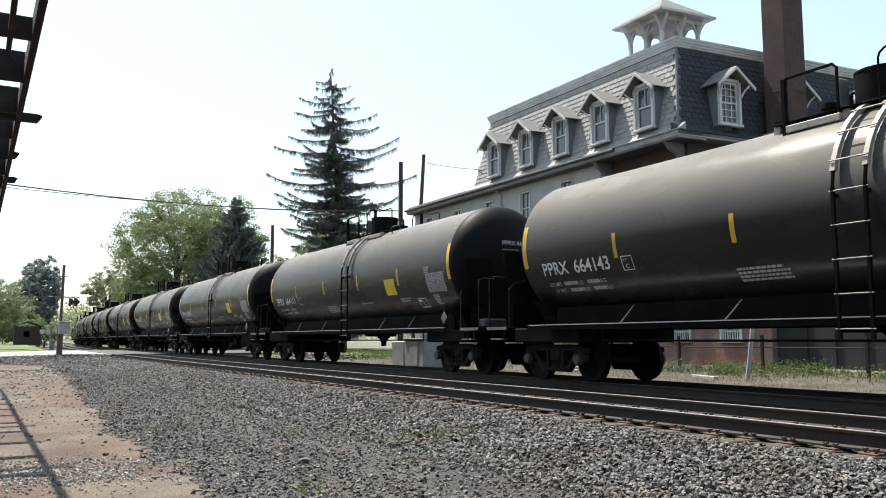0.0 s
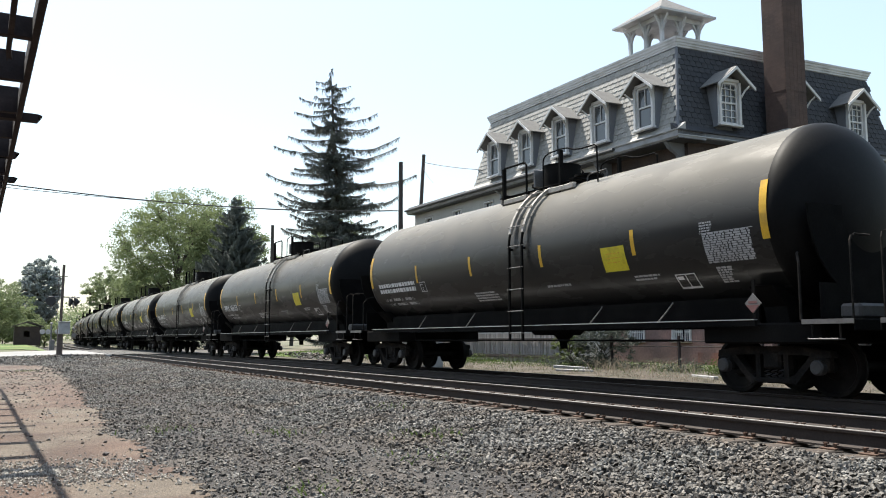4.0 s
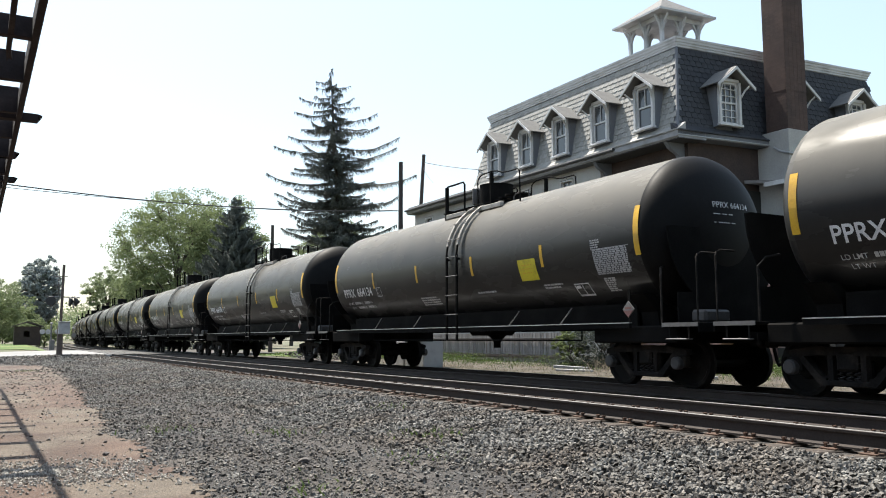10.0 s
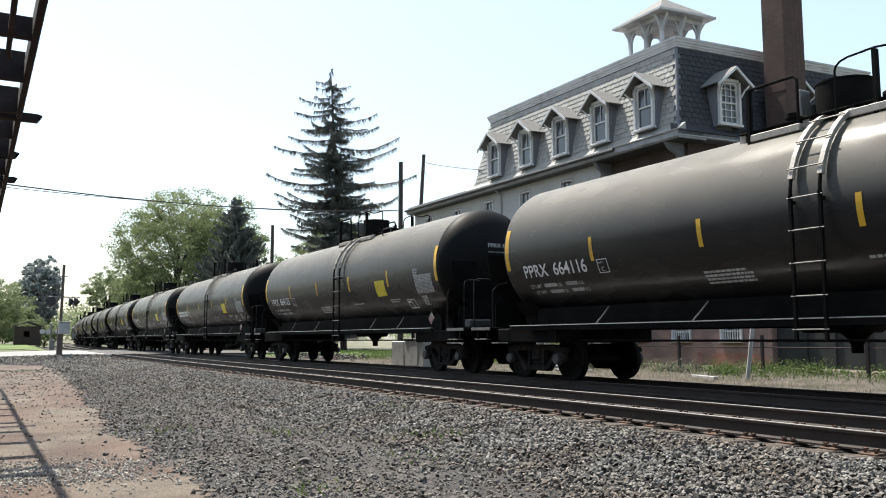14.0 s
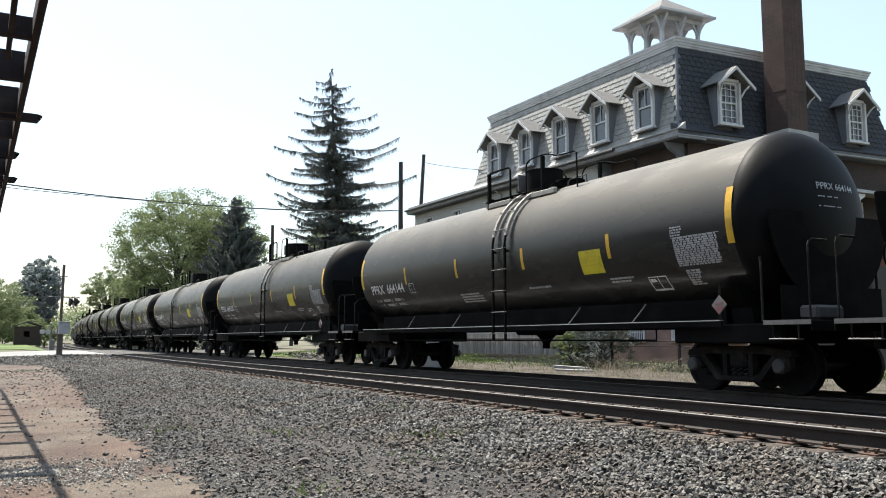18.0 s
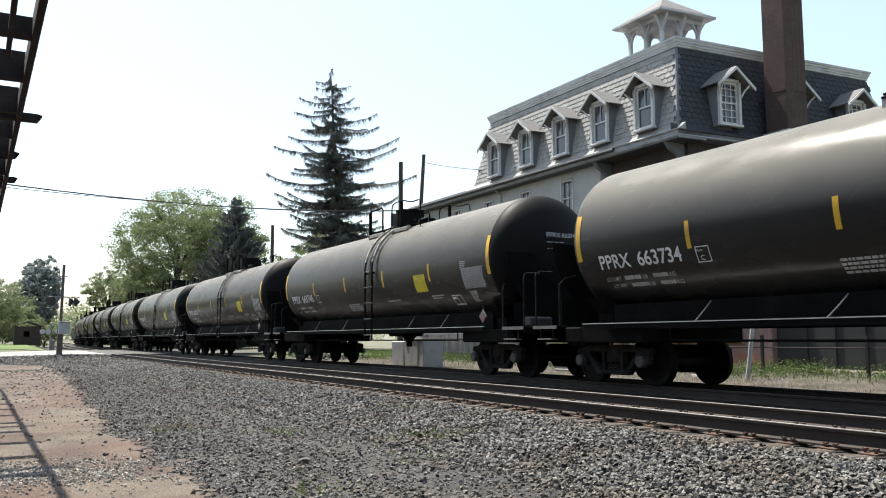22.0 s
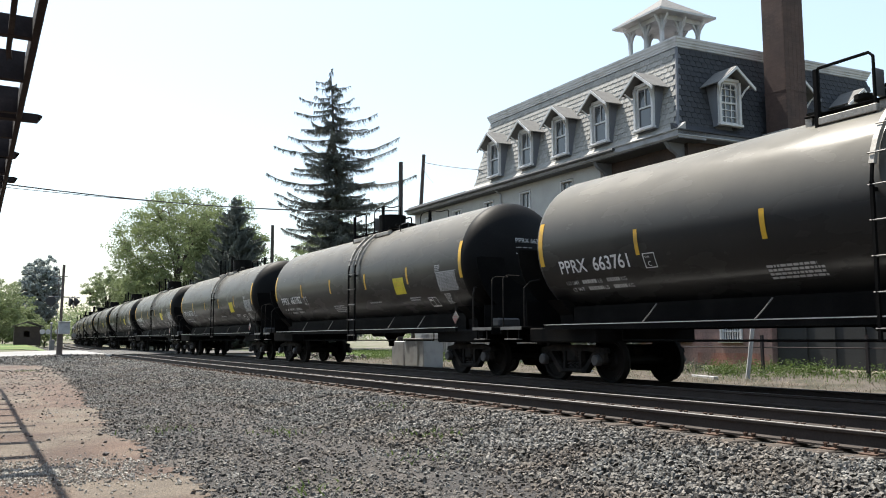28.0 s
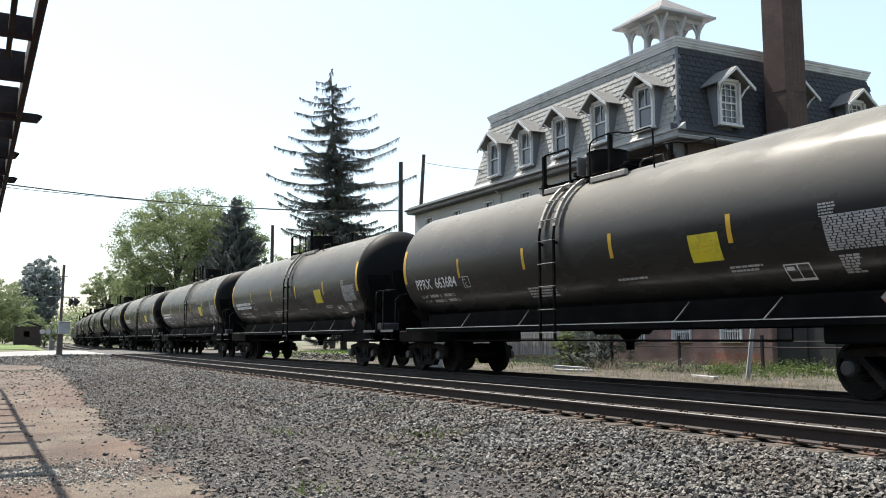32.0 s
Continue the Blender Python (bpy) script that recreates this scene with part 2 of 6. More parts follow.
SHADED_ROAD = mat("shaded_road", (0.05, 0.048, 0.046), 0.9, vary=0.25, scale=0.5, fine=14, bump=0.3, bump_scale=30, second=(0.075, 0.07, 0.066), amount=0.4, second_scale=0.5)
EARTH = mat("earth", (0.15, 0.125, 0.10), 0.95, vary=0.3, scale=0.8, fine=14, bump=0.5, bump_scale=12, second=(0.06, 0.075, 0.028), amount=0.6, second_scale=0.18)
LAWN = mat("lawn", (0.065, 0.115, 0.018), 0.9, vary=0.3, scale=0.5, fine=20, bump=0.5, bump_scale=30, second=(0.10, 0.12, 0.03), amount=0.4, second_scale=0.5)
SAND = mat("sandy_track", (0.080, 0.066, 0.054), 0.95, vary=0.4, scale=1.6, fine=20, bump=0.6, bump_scale=25, second=(0.036, 0.034, 0.020), amount=0.6, second_scale=1.3, pebble=38.0, pebble_span=(0.65, 1.35))
GRASS = mat("grass_blade", (0.075, 0.115, 0.028), 0.7, vary=0.2, scale=1, piece="island", translucent=0.4)
STRAW = mat("dry_stalk", (0.23, 0.20, 0.155), 0.85, vary=0.2, scale=2, piece="island", translucent=0.35)
LEAF = mat("leaf", (0.1568, 0.1944, 0.08691), 0.6, vary=0.2, scale=0.6, piece="island", translucent=0.5)
# leaf colour paled and blued to carry the haze of distance
LEAFHAZE = mat("hazed_leaf", (0.30, 0.335, 0.33), 0.6, vary=0.2, scale=0.6, piece="island", translucent=0.4)
LEAFPALE = mat("pale_leaf", (0.175, 0.215, 0.105), 0.6, vary=0.2, scale=0.6, piece="island", translucent=0.45)
LEAFDARK = mat("dark_leaf", (0.055, 0.068, 0.055), 0.7, vary=0.2, scale=0.6, piece="island", translucent=0.35)
NEEDLE = mat("needles", (0.078, 0.086, 0.074), 0.7, vary=0.25, scale=0.6, piece="island")
CONIFER = mat("conifer_needles", (0.110, 0.124, 0.104), 0.7, vary=0.25, scale=0.6, piece="island")
BARK = mat("bark", (0.06, 0.05, 0.042), 0.95, vary=0.35, scale=4, bump=0.6, bump_scale=14)
BRICKWALL = mat("brick_wall", (0.125, 0.052, 0.040), 0.9, vary=0.3, scale=0.8, fine=12, bump=0.5, bump_scale=16, second=(0.08, 0.04, 0.033), amount=0.5, second_scale=0.7)
CHIMBRICK = mat("chimney_brick", (0.0704, 0.0448, 0.0376), 0.92, vary=0.3, scale=1.0, fine=14, bump=0.4, bump_scale=16, second=(0.044, 0.032, 0.0288), amount=0.5, second_scale=0.9)
STUCCO = mat("grey_stucco", (0.374, 0.3697, 0.357), 0.9, vary=0.1, scale=0.9, fine=16, bump=0.15, second=(0.306, 0.3017, 0.2932), amount=0.4, second_scale=0.7)
TRIM = mat("white_trim", (0.527, 0.527, 0.527), 0.65, vary=0.08, scale=1.5, second=(0.442, 0.4335, 0.425), amount=0.3, second_scale=2)
CORNICE = mat("cornice_paint", (0.476, 0.4802, 0.4887), 0.7, vary=0.1, scale=1, second=(0.34, 0.34, 0.34), amount=0.35, second_scale=1.4)
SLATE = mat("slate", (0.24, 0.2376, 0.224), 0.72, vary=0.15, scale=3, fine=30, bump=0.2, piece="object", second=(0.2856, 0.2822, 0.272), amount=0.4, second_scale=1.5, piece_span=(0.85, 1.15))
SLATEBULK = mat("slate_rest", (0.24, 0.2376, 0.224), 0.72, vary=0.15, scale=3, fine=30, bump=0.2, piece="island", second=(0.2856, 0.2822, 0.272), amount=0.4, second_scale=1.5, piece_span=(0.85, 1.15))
# darker copy of the slate: the end wall's shade is put into its colour
SHADED_SLATE = mat("shaded_slate", (0.02652, 0.02886, 0.0351), 0.8, vary=0.12, scale=3, fine=25, bump=0.15, piece="island", piece_span=(0.88, 1.12))
GREYSIDING = mat("grey_cheek", (0.13, 0.138, 0.155), 0.8, vary=0.1, scale=2, fine=20, bump=0.15)
SHINGLE = mat("dormer_shingle", (0.1459, 0.1445, 0.1406), 0.85, vary=0.2, scale=4, fine=30, bump=0.4, bump_scale=25)
FASCIA = mat("fascia_paint", (0.255, 0.2592, 0.272), 0.75, vary=0.12, scale=1.2, second=(0.187, 0.187, 0.1913), amount=0.35, second_scale=1.6)
DARKGUTTER = mat("dark_gutter", (0.045, 0.046, 0.05), 0.6, vary=0.25, scale=2)
GUTTER = mat("gutter_metal", (0.33, 0.34, 0.35), 0.55, 0.3, vary=0.15, scale=2)
DARKWOOD = mat("old_dark_timber", (0.016, 0.011, 0.012), 0.9, vary=0.35, scale=3, fine=24, bump=0.4, bump_scale=20, second=(0.028, 0.02, 0.019), amount=0.3, second_scale=3)
POLE = mat("creosote_pole", (0.048, 0.040, 0.036), 0.9, vary=0.3, scale=5, bump=0.4)
WIRE = mat("cable", (0.04, 0.04, 0.042), 0.7, vary=0.1)
GALV = mat("galvanised", (0.17, 0.165, 0.16), 0.6, 0.3, vary=0.25, scale=4)
CABINET = mat("cabinet_grey", (0.34, 0.345, 0.35), 0.6, vary=0.1, scale=2, second=(0.27, 0.27, 0.27), amount=0.3, second_scale=3)
BLACK = mat("signal_black", (0.02, 0.02, 0.02), 0.6, vary=0.2, scale=4)
BOARD = mat("grey_board", (0.27, 0.265, 0.26), 0.9, vary=0.25, scale=3, fine=25, bump=0.3, piece="object", second=(0.19, 0.18, 0.17), amount=0.4, second_scale=3)
SHEDWOOD = mat("shed_brown", (0.045, 0.03, 0.025), 0.9, vary=0.3, scale=2, fine=20, bump=0.3)
SHEDROOF = mat("shed_roof", (0.085, 0.07, 0.062), 0.9, vary=0.25, scale=3)
ROOFGREY = mat("roof_grey", (0.22, 0.21, 0.21), 0.85, vary=0.2, scale=2)
DARKIN = mat("dark_interior", (0.035, 0.037, 0.04), 0.9, vary=0.2)
BASEBRICK = mat("basement_brick", (0.2475, 0.1537, 0.135), 0.92, vary=0.3, scale=1.2, fine=14, bump=0.5, bump_scale=16, second=(0.18, 0.12, 0.1087), amount=0.5, second_scale=1.1)
RAWBRICK = mat("raw_brick", (0.27, 0.12, 0.09), 0.92, vary=0.35, scale=2.0, fine=14, bump=0.5, bump_scale=16, second=(0.2, 0.125, 0.11), amount=0.5, second_scale=1.4)
# darker brick that carries the shade of the eaves in its colour
SHADEBRICK = mat("shaded_brick", (0.050, 0.034, 0.029), 0.92, vary=0.3, scale=1.0, fine=14, bump=0.4, bump_scale=16, second=(0.034, 0.026, 0.024), amount=0.5, second_scale=0.9)
# boarding darkened by colour where the porch and annex walls lie in shade
SHADEBOARD = mat("porch_boarding", (0.0204, 0.0216, 0.0216), 0.85, vary=0.2, scale=2, fine=24, bump=0.2)
CURTAIN = mat("curtain", (0.55, 0.54, 0.5), 0.9, vary=0.12, scale=6)


def glass_material():
    m = bpy.data.materials.new("window_glass")
    m.use_nodes = True
    b = m.node_tree.nodes["Principled BSDF"]
    b.inputs["Base Color"].default_value = (0.06, 0.065, 0.07, 1)
    b.inputs["Roughness"].default_value = 0.06
    b.inputs["Specular IOR Level"].default_value = 0.8
    return m


GLASS = glass_material()
PALE = mat("pale_grit", (0.2784, 0.261, 0.232), 0.9, vary=0.25, scale=8, piece="island", piece_span=(0.5, 1.5))
CAPS = mat("bearing_grey", (0.035, 0.034, 0.034), 0.6, vary=0.3, scale=6)
# brightened steel: sunlight on the top fittings is put into the colour
PAINTED_SUNLIT = mat("sunlit_steel", (0.27, 0.252, 0.225), 0.6, 0.1, vary=0.3, scale=5)
MAST = mat("weathered_mast", (0.085, 0.065, 0.056), 0.75, vary=0.3, scale=4)
RAILFOOT = mat("rail_foot_rust", (0.030, 0.023, 0.019), 0.9, vary=0.35, scale=5, bump=0.2)

# ---------------------------------------------------------------- the line of the tracks
FAR_X, NEAR_X = 12.12, 8.356          # centre lines beside the camera
CURVE_AT, RADIUS, CURVE_END = 28.0, 1750.0, 330.0
BETA = (CURVE_END - CURVE_AT) / RADIUS


def track_at(s, off=0.0):
    """Place (x, y) and heading of the far track's line at s metres, moved off to its right."""
    if s <= CURVE_AT:
        x, y, a = FAR_X, s, 0.0
    else:
        a = (min(s, CURVE_END) - CURVE_AT) / RADIUS
        x, y = FAR_X + RADIUS * (1 - math.cos(a)), CURVE_AT + RADIUS * math.sin(a)
        if s > CURVE_END:
            x, y = x + (s - CURVE_END) * math.sin(a), y + (s - CURVE_END) * math.cos(a)
    return x + off * math.cos(a), y - off * math.sin(a), a


def track_x(y):
    """X of the far track's line at a given y."""
    y = np.asarray(y, float)
    a = np.arcsin(np.clip((y - CURVE_AT) / RADIUS, 0, math.sin(BETA)))
    ye = CURVE_AT + RADIUS * math.sin(BETA)
    return FAR_X + RADIUS * (1 - np.cos(a)) + np.clip(y - ye, 0, None) * math.tan(BETA)


def ground_z(x, y):
    """Height of the earth, without the ballast beds."""
    x, y = np.asarray(x, float), np.asarray(y, float)
    d = x - track_x(y)
    z = np.full(np.broadcast(x, y).shape, -0.40)
    z = z + 0.17 * np.clip((d - 2.6) / 2.0, 0, 1) + 0.25 * np.clip((d - 4.6) / 4.0, 0, 1)
    mid = np.clip(1 - np.abs(y - 68) / 13, 0, 1)
    z = z + np.clip(mid * 3, 0, 1) * 0.10 * np.clip((d + 14) / 8, 0, 1) * np.clip((4 - d) / 3, 0, 1)
    # the land beyond the road lies higher
    z = z + 0.72 * np.clip((y - 84) / 13, 0, 1) * np.clip((-6.2 - d) / 2.2, 0, 1)
    return z


def grid(xs, ys, zf):
    gx, gy = np.meshgrid(xs, ys)
    v = np.stack([gx, gy, zf(gx, gy)], -1).reshape(-1, 3)
    nx, ny = len(xs), len(ys)
    i = (np.arange(ny - 1)[:, None] * nx + np.arange(nx - 1)[None, :]).ravel()
    return v, np.stack([i, i + 1, i + 1 + nx, i + nx], -1)


def rough_ground(x, y):
    return ground_z(x, y) + 0.015 * np.sin(x * 3.1 + y * 1.3) * np.sin(y * 2.3 - x)


xs = np.concatenate([np.linspace(-2500, -60, 14), np.linspace(-50, 60, 111), np.linspace(70, 2500, 16)])
ys = np.concatenate([np.linspace(-700, -20, 12), np.linspace(-15, 120, 136), np.linspace(130, 3800, 40)])
v, f = grid(xs, ys, rough_ground)
ground = tagged(new("ground", bulk("ground", v, f, EARTH, True)), "bare earth with patches of rough grass", "ground", kind="structure")


def sheet(name, xs, ys, lift, material, label, category, keep=None):
    """A thin layer on the earth, with an uneven edge where keep gives a mask."""
    v, f = grid(np.asarray(xs, float), np.asarray(ys, float), lambda x, y: ground_z(x, y) + lift)
    if keep is not None:
        c = v[f].mean(1)
        f = f[keep(c[:, 0], c[:, 1])]
    used, inv = np.unique(f, return_inverse=True)
    v, f = v[used], inv.reshape(f.shape)
    return tagged(new(name, bulk(name, v, f, material, True)), label, category, kind="structure")


def wob(y, k=1.0):
    return 0.18 * np.sin(y * 0.9 * k) + 0.12 * np.sin(y * 2.3 * k + 1) + 0.07 * np.sin(y * 5.7 * k + 2)


sheet("gravel_yard", np.linspace(-6, 5.6, 60), np.linspace(-8, 56, 160), 0.02, CINDER,
      "grey crushed gravel yard beside the ballast", "gravel")


def platform_edge(y):
    return np.interp(y, [6.0, 9.0, 10.5, 12.5, 22.0, 36.0, 46.0], [1.95, 1.65, 1.85, 1.75, 2.35, 3.1, 3.4]) + wob(y) * 0.35


def platform_keep(x, y):
    return x < platform_edge(y) + 0.07 * np.sin(y * 17 + 3 * np.sin(x * 9))


sheet("platform", np.arange(-4.0, 3.6, 0.085), np.arange(-4, 47, 0.11), 0.026, PLAT,
      "worn reddish clay and concrete station platform strewn with grit", "platform", platform_keep)
sheet("sandy_track", np.arange(14.9, 20.9, 0.15), np.arange(-10, 57, 0.3), 0.03, SAND,
      "pale sandy track behind the railway", "track", lambda x, y: (x > 15.3 + wob(y, 0.7)) & (x < 20.2 + 0.8 * wob(y + 7, 0.5)))
sheet("lawn", np.arange(15.5, 40, 0.5), np.arange(41, 57, 0.4), 0.05, LAWN, "bright green mown lawn", "lawn",
      lambda x, y: (y > 42 + wob(x)) & (x > 17 + wob(y)))
sheet("lawn", np.arange(-40, 7.5, 0.5), np.arange(88, 125, 0.5), 0.05, LAWN, "bright green mown lawn beyond the road", "lawn",
      lambda x, y: (x < 6.5 + wob(y)) & (y > 90 + wob(x)))


def road_z(x, y):
    d = np.asarray(x) - track_x(y)
    return np.where(d < -7, -0.03 - 0.022 * np.clip(-7 - d, 0, 12), -0.03) - 0.010 * np.clip(d - 4, 0, 15)


v, f = grid(np.linspace(-90, 120, 211), np.concatenate([[57.0], np.linspace(57.12, 80.0, 46)]), lambda x, y: road_z(x, y))
v[v[:, 1] < 57.1, 2] -= 0.55
tagged(new("road", bulk("road", v, f, ROADM, True)), "sun-bleached grey asphalt road crossing the tracks", "road", kind="structure")

# dark sheet on the crossing that stands for shade by the train
v, f = grid(np.linspace(8.2, 60, 60), np.linspace(57.0, 80.0, 40), lambda x, y: road_z(x, y) + 0.012)
tagged(new("crossing_paving", bulk("crossing_paving", v, f, SHADED_ROAD, True)), "dark sheet laid for the shade on the road around the crossing", "road", kind="structure")
v, f = grid(np.linspace(-60, 7.35, 68), np.linspace(51.5, 57.08, 9), lambda x, y: -0.40 + (road_z(x, 57.1) + 0.39) * np.clip((y - 51.5) / 5.58, 0, 1) ** 1.4)
tagged(new("verge", bulk("verge", v, f, CINDER, True)), "gravel verge rising to the edge of the road", "verge", kind="structure")


def sweep(profile, s0, s1, off, step=2.0, closed=True):
    """A profile of (x, z) drawn along the line of the tracks."""
    b = Build()
    ss = list(np.arange(s0, CURVE_AT, 24.0)) + list(np.arange(CURVE_AT, CURVE_END, 8.0)) + list(np.arange(CURVE_END, min(s1, 400), 24.0)) + ([s1] if s1 > 400 else [])
    k = len(profile)
    vs = []
    for s in ss:
        for px_, pz in profile:
            x, y, _ = track_at(s, off + px_)
            vs.append((x, y, pz))
    fs = []
    for i in range(len(ss) - 1):
        for j in range(k if closed else k - 1):
            j2 = (j + 1) % k
            fs.append((i * k + j, i * k + j2, (i + 1) * k + j2, (i + 1) * k + j))
    if closed:
        fs.append(tuple(range(k)))
        fs.append(tuple(range((len(ss) - 1) * k, len(ss) * k))[::-1])
    return b.add(vs, fs)


bed = sweep([(-7.9, -0.60), (-7.1, -0.36), (-5.5, -0.235), (-5.15, -0.225), (-2.4, -0.225), (-1.9, -0.26), (-1.35, -0.225), (1.35, -0.225), (1.8, -0.235), (3.1, -0.55)],
            -140, 900, 0.0)
tagged(part("ballast_bed", bed, BALLAST), "grey crushed stone ballast bed under both tracks", "ballast", kind="structure")

# rail: head, web and base
RAIL_SIDE = [(-0.07, -0.181), (0.07, -0.181), (0.07, -0.165), (0.012, -0.145), (0.012, -0.045), (0.034, -0.035), (0.036, -0.008),
             (0.030, -0.004), (-0.030, -0.004), (-0.036, -0.008), (-0.034, -0.035), (-0.012, -0.045), (-0.012, -0.145), (-0.07, -0.165)]
RAIL_TOP = [(-0.02, -0.005), (0.02, -0.005), (0.010, 0.0), (-0.010, 0.0)]


def make_track(name, off, label):
    t = thing(name, label, "track", "railway tracks", "structure")
    for side in (-0.7525, 0.7525):
        r = part("rail", sweep(RAIL_SIDE, -140, 900, off + side), RAILSIDE, t, "rust-brown steel rail", True)
        part("running_surface", sweep(RAIL_TOP, -140, 900, off + side), RAILTOP, r, "polished bright rail head")
        part("rail_foot", sweep([(-0.072, -0.183), (0.072, -0.183), (0.072, -0.166), (0.02, -0.156), (-0.02, -0.156), (-0.072, -0.166)], -140, 900, off + side), RAILFOOT, r, "rusty rail foot")
    return t


near_track = make_track("railway_track", NEAR_X - FAR_X, "empty near track with rusty rails on timber ties")
far_track = make_track("railway_track", 0.0, "far track under the moving tank train")

tie_mesh = Build().rbox((0, 0, -0.09), (2.6, 0.23, 0.18), 0.012).mesh("tie", TIE)
plate = Build().rbox((0, 0, 0.009), (0.36, 0.19, 0.018), 0.005)
for sx in (-0.12, 0.12):
    for sy in (-0.055, 0.055):
        plate.box((sx, sy, 0.03), (0.022, 0.022, 0.05))
        plate.box((sx * 0.93, sy, 0.055), (0.048, 0.036, 0.016))
plate_mesh = plate.mesh("tie_plate", RUST)
rt = random.Random(4)
for k in range(130):
    s = -4 + 0.5 * k + rt.uniform(-0.03, 0.03)
    x, y, a = track_at(s, NEAR_X - FAR_X)
    tie = part("tie", tie_mesh, None, near_track, at=pose(x + rt.uniform(-0.05, 0.05), y, -0.203, 0, 0, rt.uniform(-1.2, 1.2)))
    for side in (-0.7525, 0.7525):
        part("tie_plate", plate_mesh, None, tie, at=pose(side, 0, 0.0))
more = Build()
for k in range(260):
    x, y, a = track_at(-40 + 0.6 * k)
    more.box((x, y, -0.29), (2.6, 0.23, 0.18), Matrix.Rotation(-a, 3, "Z"))
tagged(part("ties", more, TIE, far_track, "dark timber ties"), kind="stuff")

# ---------------------------------------------------------------- tank cars
TANK_R, TANK_Z, CAR_L, TRUCK_Y = 1.535, 2.884, 18.08, 7.0
SEAM, REAR_SEAM = 7.47, 7.25                 # where the dished ends begin, ahead and behind the middle


def on_tank(y, arc, lift=0.006):
    """A point of the near side: arc metres above the tank's middle height."""
    t = arc / TANK_R
    return (-(TANK_R + lift) * math.cos(t), y, TANK_Z + (TANK_R + lift) * math.sin(t))


def patch(b, y0, y1, a0, a1, lift=0.005, n=0):
    """A thin film on the tank's near side from y0 to y1 and from arc a0 to a1."""
    n = n or max(1, int(abs(a1 - a0) / 0.12))
    for i in range(n):
        u0, u1 = a0 + (a1 - a0) * i / n, a0 + (a1 - a0) * (i + 1) / n
        b.add([on_tank(y0, u0, lift), on_tank(y1, u0, lift), on_tank(y1, u1, lift), on_tank(y0, u1, lift)], [(0, 1, 2, 3)])
    return b


def text_mesh(body, size, material, y_left, arc, name="lettering", squeeze=1.0):
    """Stencilled letters wrapped on the tank's near side; they run towards -y."""
    cu = bpy.data.curves.new("letters", "FONT")
    cu.body, cu.size, cu.offset = body, size, size * (0.016 if size > 0.3 else 0.006)
    ob = bpy.data.objects.new("letters", cu)
    me = bpy.data.meshes.new_from_object(ob)
    me.name = name
    co = np.empty(len(me.vertices) * 3, np.float32)
    me.vertices.foreach_get("co", co)
    co = co.reshape(-1, 3)
    t = (arc + co[:, 1]) / TANK_R
    out = np.stack([-(TANK_R + 0.006) * np.cos(t), y_left - co[:, 0] * squeeze, TANK_Z + (TANK_R + 0.006) * np.sin(t)], -1)
    me.vertices.foreach_set("co", out.astype(np.float32).ravel())
    me.update()
    me.materials.clear()
    me.materials.append(material)
    bpy.data.objects.remove(ob)
    bpy.data.curves.remove(cu)
    return me


def head_text(body, size):
    """Small letters on the dished end that leads; they run towards +x."""
    cu = bpy.data.curves.new("letters", "FONT")
    cu.body, cu.size, cu.offset = body + "\n--- -- --\n- ----- --", size, size * 0.006
    ob = bpy.data.objects.new("letters", cu)
    me = bpy.data.meshes.new_from_object(ob)
    co = np.empty(len(me.vertices) * 3, np.float32)
    me.vertices.foreach_get("co", co)
    co = co.reshape(-1, 3)
    x, z = -0.36 + co[:, 0] * 1.08, 0.42 + co[:, 1]
    y = -SEAM - 0.77 * np.sqrt(np.clip(1 - (x * x + z * z) / TANK_R ** 2, 0, 1)) - 0.012
    me.vertices.foreach_set("co", np.stack([x, y, z + TANK_Z], -1).astype(np.float32).ravel())
    me.update()
    me.materials.clear()
    me.materials.append(ENDWHITE)
    bpy.data.objects.remove(ob)
    bpy.data.curves.remove(cu)
    return me


def bars(b, y_left, width, arc, lines, height, gap, seed, ragged=0.25, fine=1.0):
    """Writing too small to read, as rows of short bars."""
    r = random.Random(seed)
    for i in range(lines):
        u = y_left
        end = y_left - width * (1 - r.uniform(0, ragged))
        while u > end:
            w = r.uniform(0.06, 0.2) * fine
            patch(b, u, max(u - w, end), arc - i * (height + gap) - height, arc - i * (height + gap), 0.005, 1)
            u -= w + 0.03 * fine
    return b


def tank_profile():
    out = [(-SEAM - 0.77, 0.02)]
    for i in range(1, 10):
        t = math.pi / 2 * i / 9
        out.append((-SEAM - 0.77 * math.cos(t), TANK_R * math.sin(t)))
    return [(y, TANK_R) for y in (-SEAM, -5.0, -2.5, 0.0, 2.5, 5.0, REAR_SEAM)], out + [(-SEAM + 0.01, TANK_R - 0.004)]


def wheelset(parent, y):
    b = Build()
    b.tube([(-1.0, 0, 0), (1.0, 0, 0)], 0.085, 12)
    for sx in (-1, 1):
        prof = [(0.60, 0.08), (0.64, 0.17), (0.70, 0.19), (0.705, 0.36), (0.675, 0.40), (0.675, 0.484), (0.705, 0.486), (0.712, 0.462),
                (0.81, 0.455), (0.812, 0.40), (0.775, 0.365), (0.755, 0.20), (0.80, 0.17), (0.82, 0.08)]
        b.revolve([(sx * a, r) for a, r in prof], (0, 0, 0), "x", 22)
    return part("wheelset", b, WHEEL, parent, "dark steel wheels on an axle", True, pose(0, y, 0.457))


